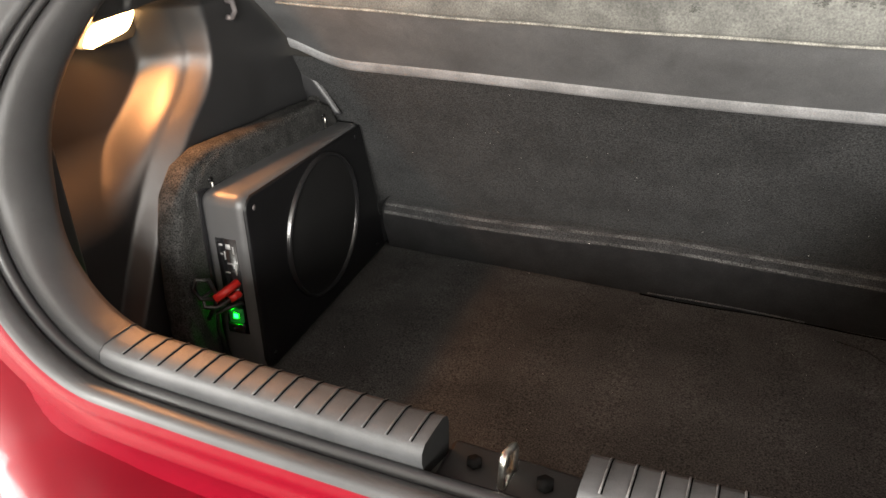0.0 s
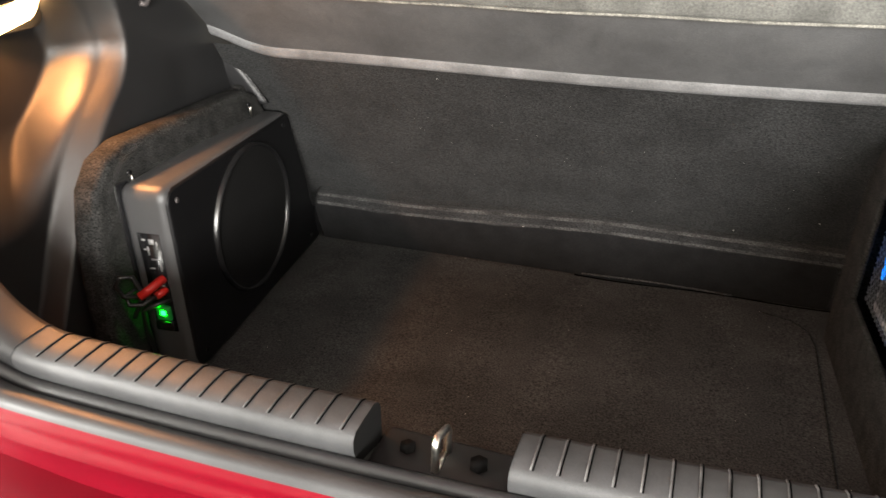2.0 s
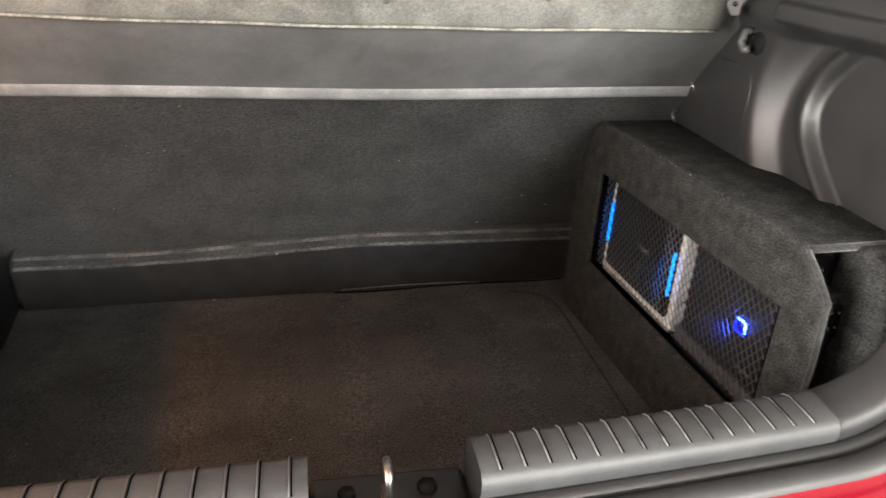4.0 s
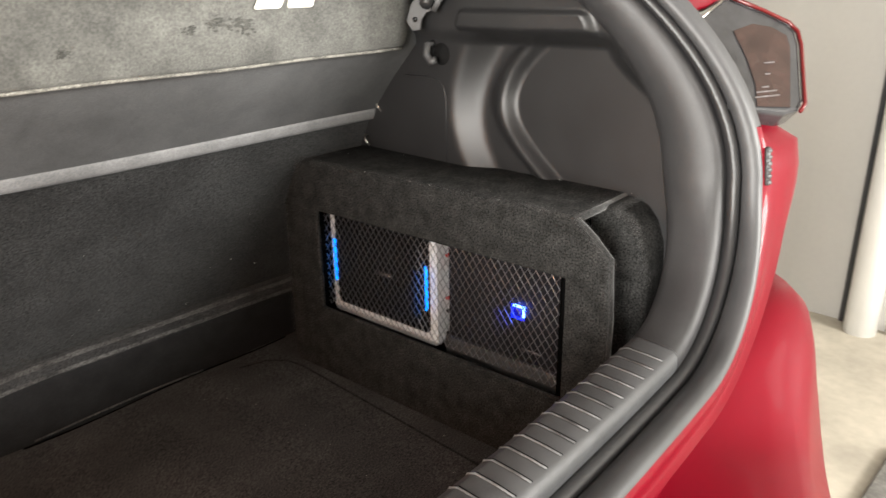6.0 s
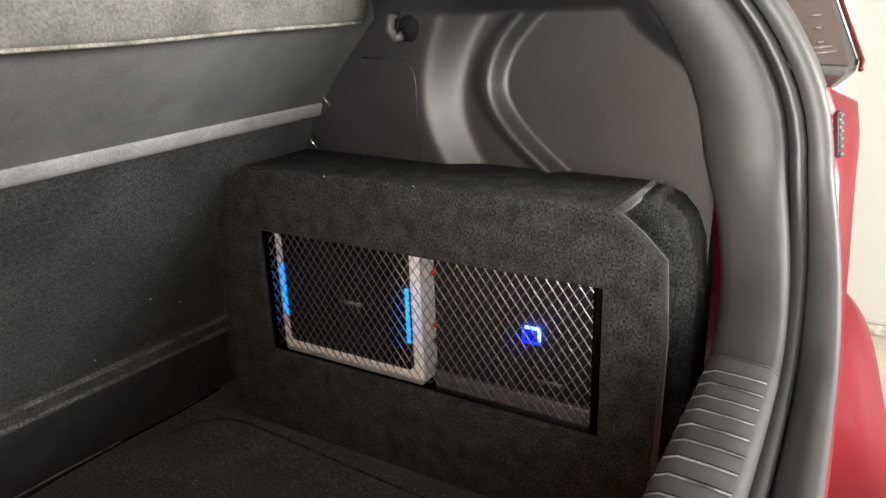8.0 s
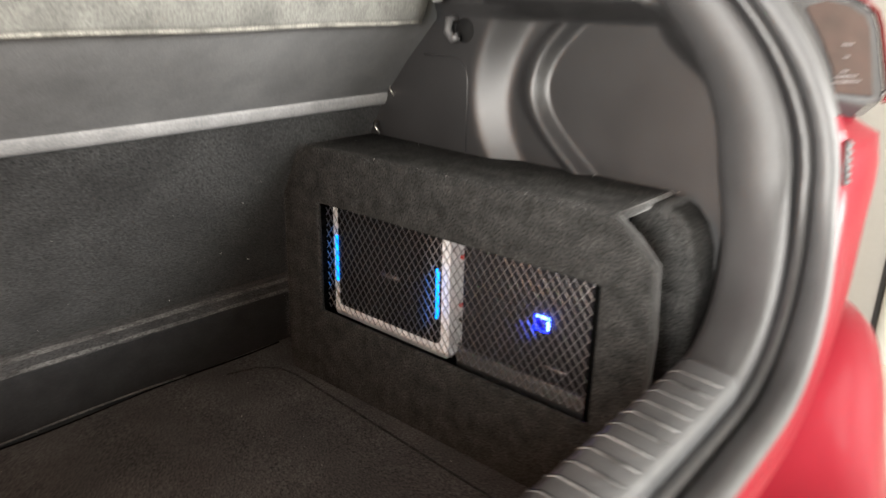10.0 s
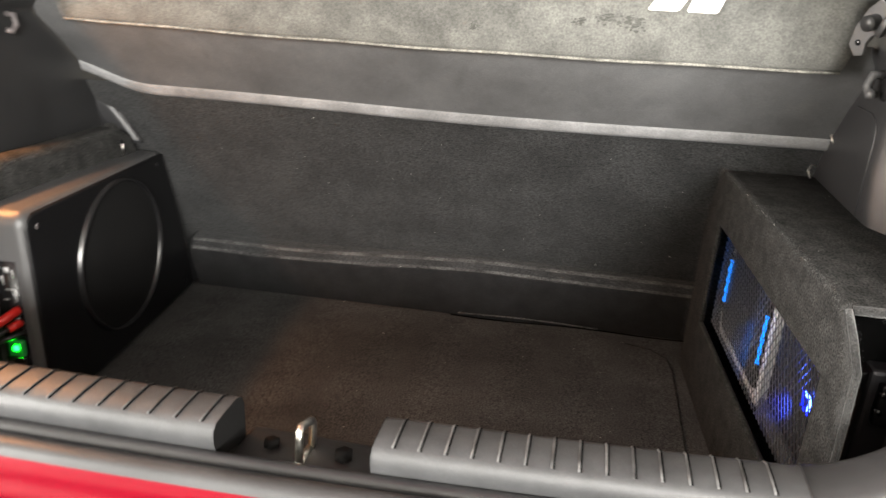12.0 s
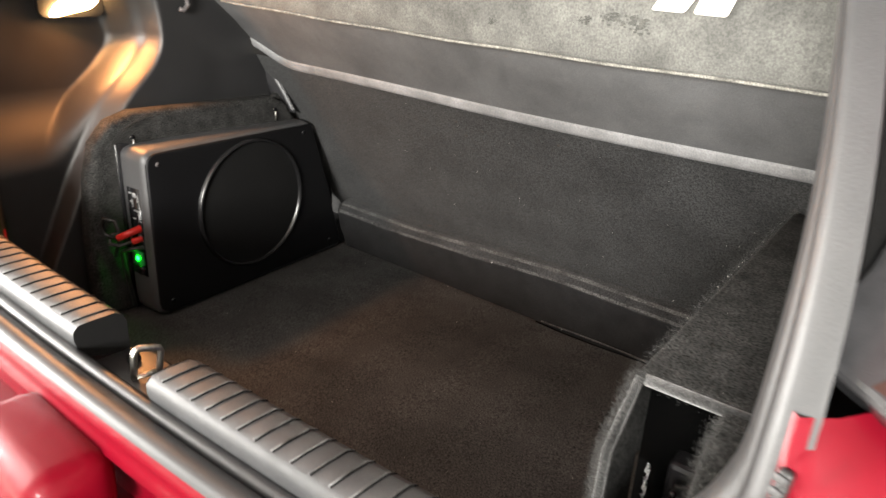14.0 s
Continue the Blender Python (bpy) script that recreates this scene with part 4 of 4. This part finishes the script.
base = part("base_board", block(0.010, 0.13, -0.03, 0.530, 0.555, 0.572), FELT, box)
base.matrix_basis = BOX
# Added black sheet closes the box end; it paints the cavity's shade.
backing = part("cavity_shade", block(0.0085, 0.125, 0.030, 0.036, 0.572, 0.899), VOID, box, "black sheet standing in for the deep cavity")
backing.matrix_basis = BOX
slope = part("end_board", block(0.010, 0.13, 0.515, 0.530, 0.572, 0.876), FELT, box)
slope.matrix_basis = BOX

# worn carpet on the board edges; added sheen imitates light caught by fibres
for pts, r in (([(0.004, 0.015, 0.912), (0.004, -0.0075, 0.8950), (0.004, -0.0290, 0.874), (0.004, -0.0335, 0.80), (0.004, -0.030, 0.562)], 0.0036), ([(0.008, 0.016, 0.912), (0.07, 0.015, 0.912), (0.136, 0.016, 0.912)], 0.0045)):
    ob = part("worn_edge", tube(pts, r, 10), WORN_SHEEN, box, "worn carpet edge with added sheen")
    ob.matrix_basis = BOX

# diamond mesh behind the window
bm = bmesh.new()
pw, ph = 0.0115, 0.0160
m = 0.5 * ph / pw * 2


def strand(p, q, tilt, w=0.00037, d=0.0010):
    (y0, z0), (y1, z1) = p, q
    l = math.hypot(y1 - y0, z1 - z0)
    if l < 0.002:
        return
    ny, nz = -(z1 - z0) / l * w, (y1 - y0) / l * w
    a = [bm.verts.new((x + sgn * tilt * nz, y + sgn * ny, z + sgn * nz)) for x in (0.018, 0.018 + d) for y, z in (p, q) for sgn in (-1, 1)]
    for f in ((0, 1, 3, 2), (4, 6, 7, 5), (0, 2, 6, 4), (1, 5, 7, 3), (0, 4, 5, 1), (2, 3, 7, 6)):
        bm.faces.new([a[k] for k in f])


for sgn in (1, -1):
    k = -60
    while k < 120:
        c = W0 + k * pw
        y_at = [(c, V0), (c + sgn * (V1 - V0) / (ph / pw), V1)]
        (ya, za), (yb, zb) = y_at
        t0, t1 = 0.0, 1.0
        for lo, hi in ((W0 - 0.004, W1 + 0.004),):
            dy = yb - ya
            ta, tb = (lo - ya) / dy, (hi - ya) / dy
            t0, t1 = max(t0, min(ta, tb)), min(t1, max(ta, tb))
        if t1 > t0:
            strand((lerp(ya, yb, t0), lerp(za, zb, t0)), (lerp(ya, yb, t1), lerp(za, zb, t1)), 0.40 if sgn > 0 else 0.1)
        k += 1
mesh = part("mesh_grille", bm, WIRE, box, "dark expanded steel mesh", False)
mesh.matrix_basis = BOX

amp = thing("amplifier", "silver amplifier with black face and blue lights", "amplifier")
ob = part("case", prism(rounded(0.250, 0.470, 0.662, 0.846, 0.006), 0.034, 0.064, holes=[]), SILVER, amp, "satin silver case", False)
ob.matrix_basis = BOX
ob = part("face", prism(rounded(0.264, 0.455, 0.681, 0.842, 0.006), 0.030, 0.034), AMPBLACK, amp, "gloss black face", False)
ob.matrix_basis = BOX
for y in (0.266, 0.457):
    ob = part("light_strip", block(0.027, 0.030, y - 0.0018, y + 0.0018, 0.718, 0.786), CYAN_LED, amp, "glowing blue light strip")
    ob.matrix_basis = BOX
ob = part("badge", block(0.0292, 0.0298, 0.335, 0.367, 0.749, 0.755), PALE_PRINT, amp, "small pale badge")
ob.matrix_basis = BOX

amp2 = thing("amplifier", "dark grey amplifier with a square blue light", "amplifier")
ob = part("case", block(0.036, 0.09, 0.010, 0.232, 0.600, 0.858, 0.004), AMPGREY, amp2, "dark grey case", False)
ob.matrix_basis = BOX
ob = part("ridge", block(0.028, 0.036, 0.012, 0.232, 0.662, 0.690, 0.002), HOUSING, amp2, "black lower ridge")
ob.matrix_basis = BOX
for pts, lit in ((((0.101, 0.768), (0.118, 0.768)), BLUE_LED), (((0.102, 0.768), (0.102, 0.754)), BLUE_LED), (((0.120, 0.769), (0.120, 0.750)), DEEP_LED), (((0.120, 0.751), (0.101, 0.751)), DEEP_LED)):
    (y0, z0), (y1, z1) = pts
    ob = part("light_bar", tube([(0.032, y0, z0), (0.032, y1, z1)], 0.0018, 6), lit, amp2, "glowing blue bar of a square light")
    ob.matrix_basis = BOX
ob = part("light_window", block(0.0325, 0.0338, 0.104, 0.118, 0.753, 0.766), DIM_LED, amp2, "dim blue window of the light")
ob.matrix_basis = BOX
ob = part("badge", block(0.0332, 0.034, 0.075, 0.105, 0.705, 0.709), PALE_PRINT, amp2, "small pale badge")
ob.matrix_basis = BOX
clip = thing("spring_clip", "thin bent steel clip at the seat edge", "clip")
part("wire", tube([(0.452, 1.055, 0.922), (0.449, 1.062, 0.932), (0.454, 1.068, 0.938), (0.462, 1.070, 0.936)], 0.0013, 6), CHROME, clip)
part("wire", tube([(0.466, 1.040, 0.975), (0.463, 1.046, 0.985), (0.468, 1.050, 0.992)], 0.0012, 6), CHROME, clip)
wires = thing("power_cable", "red and black power cables beside the amplifiers", "cable")
for z, m in ((0.81, REDWIRE), (0.745, REDWIRE), (0.69, BLACKWIRE), (0.725, BLACKWIRE)):
    ob = part("cable", tube([(0.040, 0.228, z), (0.042, 0.238, z - 0.004), (0.06, 0.241, z - 0.015), (0.09, 0.241, z - 0.03)], 0.0028, 8), m, wires)
    ob.matrix_basis = BOX

ob = part("terminal_block", block(0.044, 0.062, 0.002, 0.012, 0.806, 0.848, 0.002), AMPBLACK, amp2, "black terminal block")
ob.matrix_basis = BOX
for x in (0.0455, 0.0555):
    for z in (0.840, 0.822):
        ob = part("terminal", tube([(x, -0.001, z), (x, 0.004, z)], 0.0030, 10), GLOSS, amp2, "dull screw terminal")
        ob.matrix_basis = BOX

# ---- worn carpet fibres along the box edges ----
rnd = random.Random(4)


def fuzz(name, edges, count, length, mat, parent, spread=0.004):
    bm = bmesh.new()
    for _ in range(count):
        a, b = rnd.choice(edges)
        k = rnd.random()
        p = Vector(a).lerp(Vector(b), k) + Vector([rnd.gauss(0, spread * 0.4) for _ in range(3)])
        d = Vector([rnd.gauss(0, 1) for _ in range(3)]).normalized() * length * rnd.uniform(0.4, 1.1)
        side = d.orthogonal().normalized() * 0.00013
        vs = [bm.verts.new(v) for v in (p - side, p + side, p + d)]
        bm.faces.new(vs)
    ob = part(name, bm, mat, parent, "worn pale carpet fibres", False)
    tagged(ob, kind="stuff")
    return ob


LINT = material("pale_carpet_fibre", (0.038, 0.038, 0.037), 0.9, fuzz=0.3, spec=0.1)
outline = [(0.014, 0.917), (0.484, 0.917), (0.532, 0.876), (0.540, 0.612)]
front_edges = [((0.0, *p), (0.0, *q)) for p, q in zip(outline, outline[1:])] + [((0.0, 0.014, 0.916), (0.0, -0.030, 0.874)), ((0.0, -0.030, 0.874), (0.0, -0.034, 0.80)), ((0.0, -0.034, 0.80), (0.0, -0.030, 0.60))]
rear_edges = [((0.0, 0.013, 0.915), (0.135, 0.016, 0.914)), ((0.065, -0.002, 0.913), (0.065, -0.030, 0.893)), ((0.065, -0.030, 0.893), (0.065, -0.046, 0.83)), ((0.065, -0.004, 0.913), (0.135, -0.004, 0.913))]
for nm, ed, n in (("front_fuzz", front_edges, 15000), ("rear_fuzz", rear_edges, 7000)):
    ob = fuzz(nm, ed, n, 0.0030, LINT, box, 0.007)
    ob.matrix_basis = BOX
fuzz("fuzz", [((-0.628, 0.745, 0.882), (-0.628, 0.785, 0.894)), ((-0.628, 0.785, 0.894), (-0.628, 1.05, 0.896)), ((-0.628, 0.712, 0.850), (-0.628, 0.745, 0.882)), ((-0.650, 0.785, 0.895), (-0.650, 1.05, 0.897)), ((-0.628, 0.678, 0.70), (-0.628, 0.712, 0.85)), ((-0.65, 0.712, 0.85), (-0.65, 0.785, 0.894))], 11000, 0.0028, LINT, board, 0.008)

# ---- lint on the carpets ----
bm = bmesh.new()


def lint(p, size):
    d = Vector([rnd.gauss(0, 1) for _ in range(3)]).normalized() * size
    u = d.orthogonal().normalized() * size * 0.45
    c = Vector(p)
    vs = [bm.verts.new(c + v) for v in (-d - u * 0.4, u, d - u * 0.3, -u)]
    bm.faces.new(vs)


for p in ((-0.172, seat_y(-0.172) - 0.013, 0.648), (-0.287, seat_y(-0.287) + 0.004, 0.553), (-0.010, seat_y(-0.01) - 0.012, 0.570), (0.25, seat_y(0.25) - 0.045, 0.76), (0.30, seat_y(0.3) - 0.03, 0.735), (0.18, seat_y(0.18) - 0.02, 0.70)):
    lint(p, 0.0016)
for _ in range(70):
    x = rnd.uniform(-0.56, 0.36)
    lint((x, rnd.uniform(0.56, 1.19), floor_z(x) + 0.0012), rnd.uniform(0.0004, 0.0010))
for _ in range(45):
    x, z = rnd.uniform(-0.55, 0.36), rnd.uniform(0.70, 0.95)
    k = (z - 0.69) / 0.282
    lint((x, seat_y(x) + lerp(0.008, -0.150, k) - 0.0015, z), rnd.uniform(0.0004, 0.0009))
for _ in range(20):
    q = BOX @ Vector((rnd.choice((-0.0008, rnd.uniform(0.02, 0.13))), rnd.uniform(0.0, 0.46), 0.9172))
    lint(q, rnd.uniform(0.0004, 0.0009))
LINT_WHITE = material("white_lint", (0.6, 0.59, 0.56), 0.8)
tagged(put("lint", bm, LINT_WHITE, False), "scattered specks of pale lint on the carpet", "lint", kind="stuff")
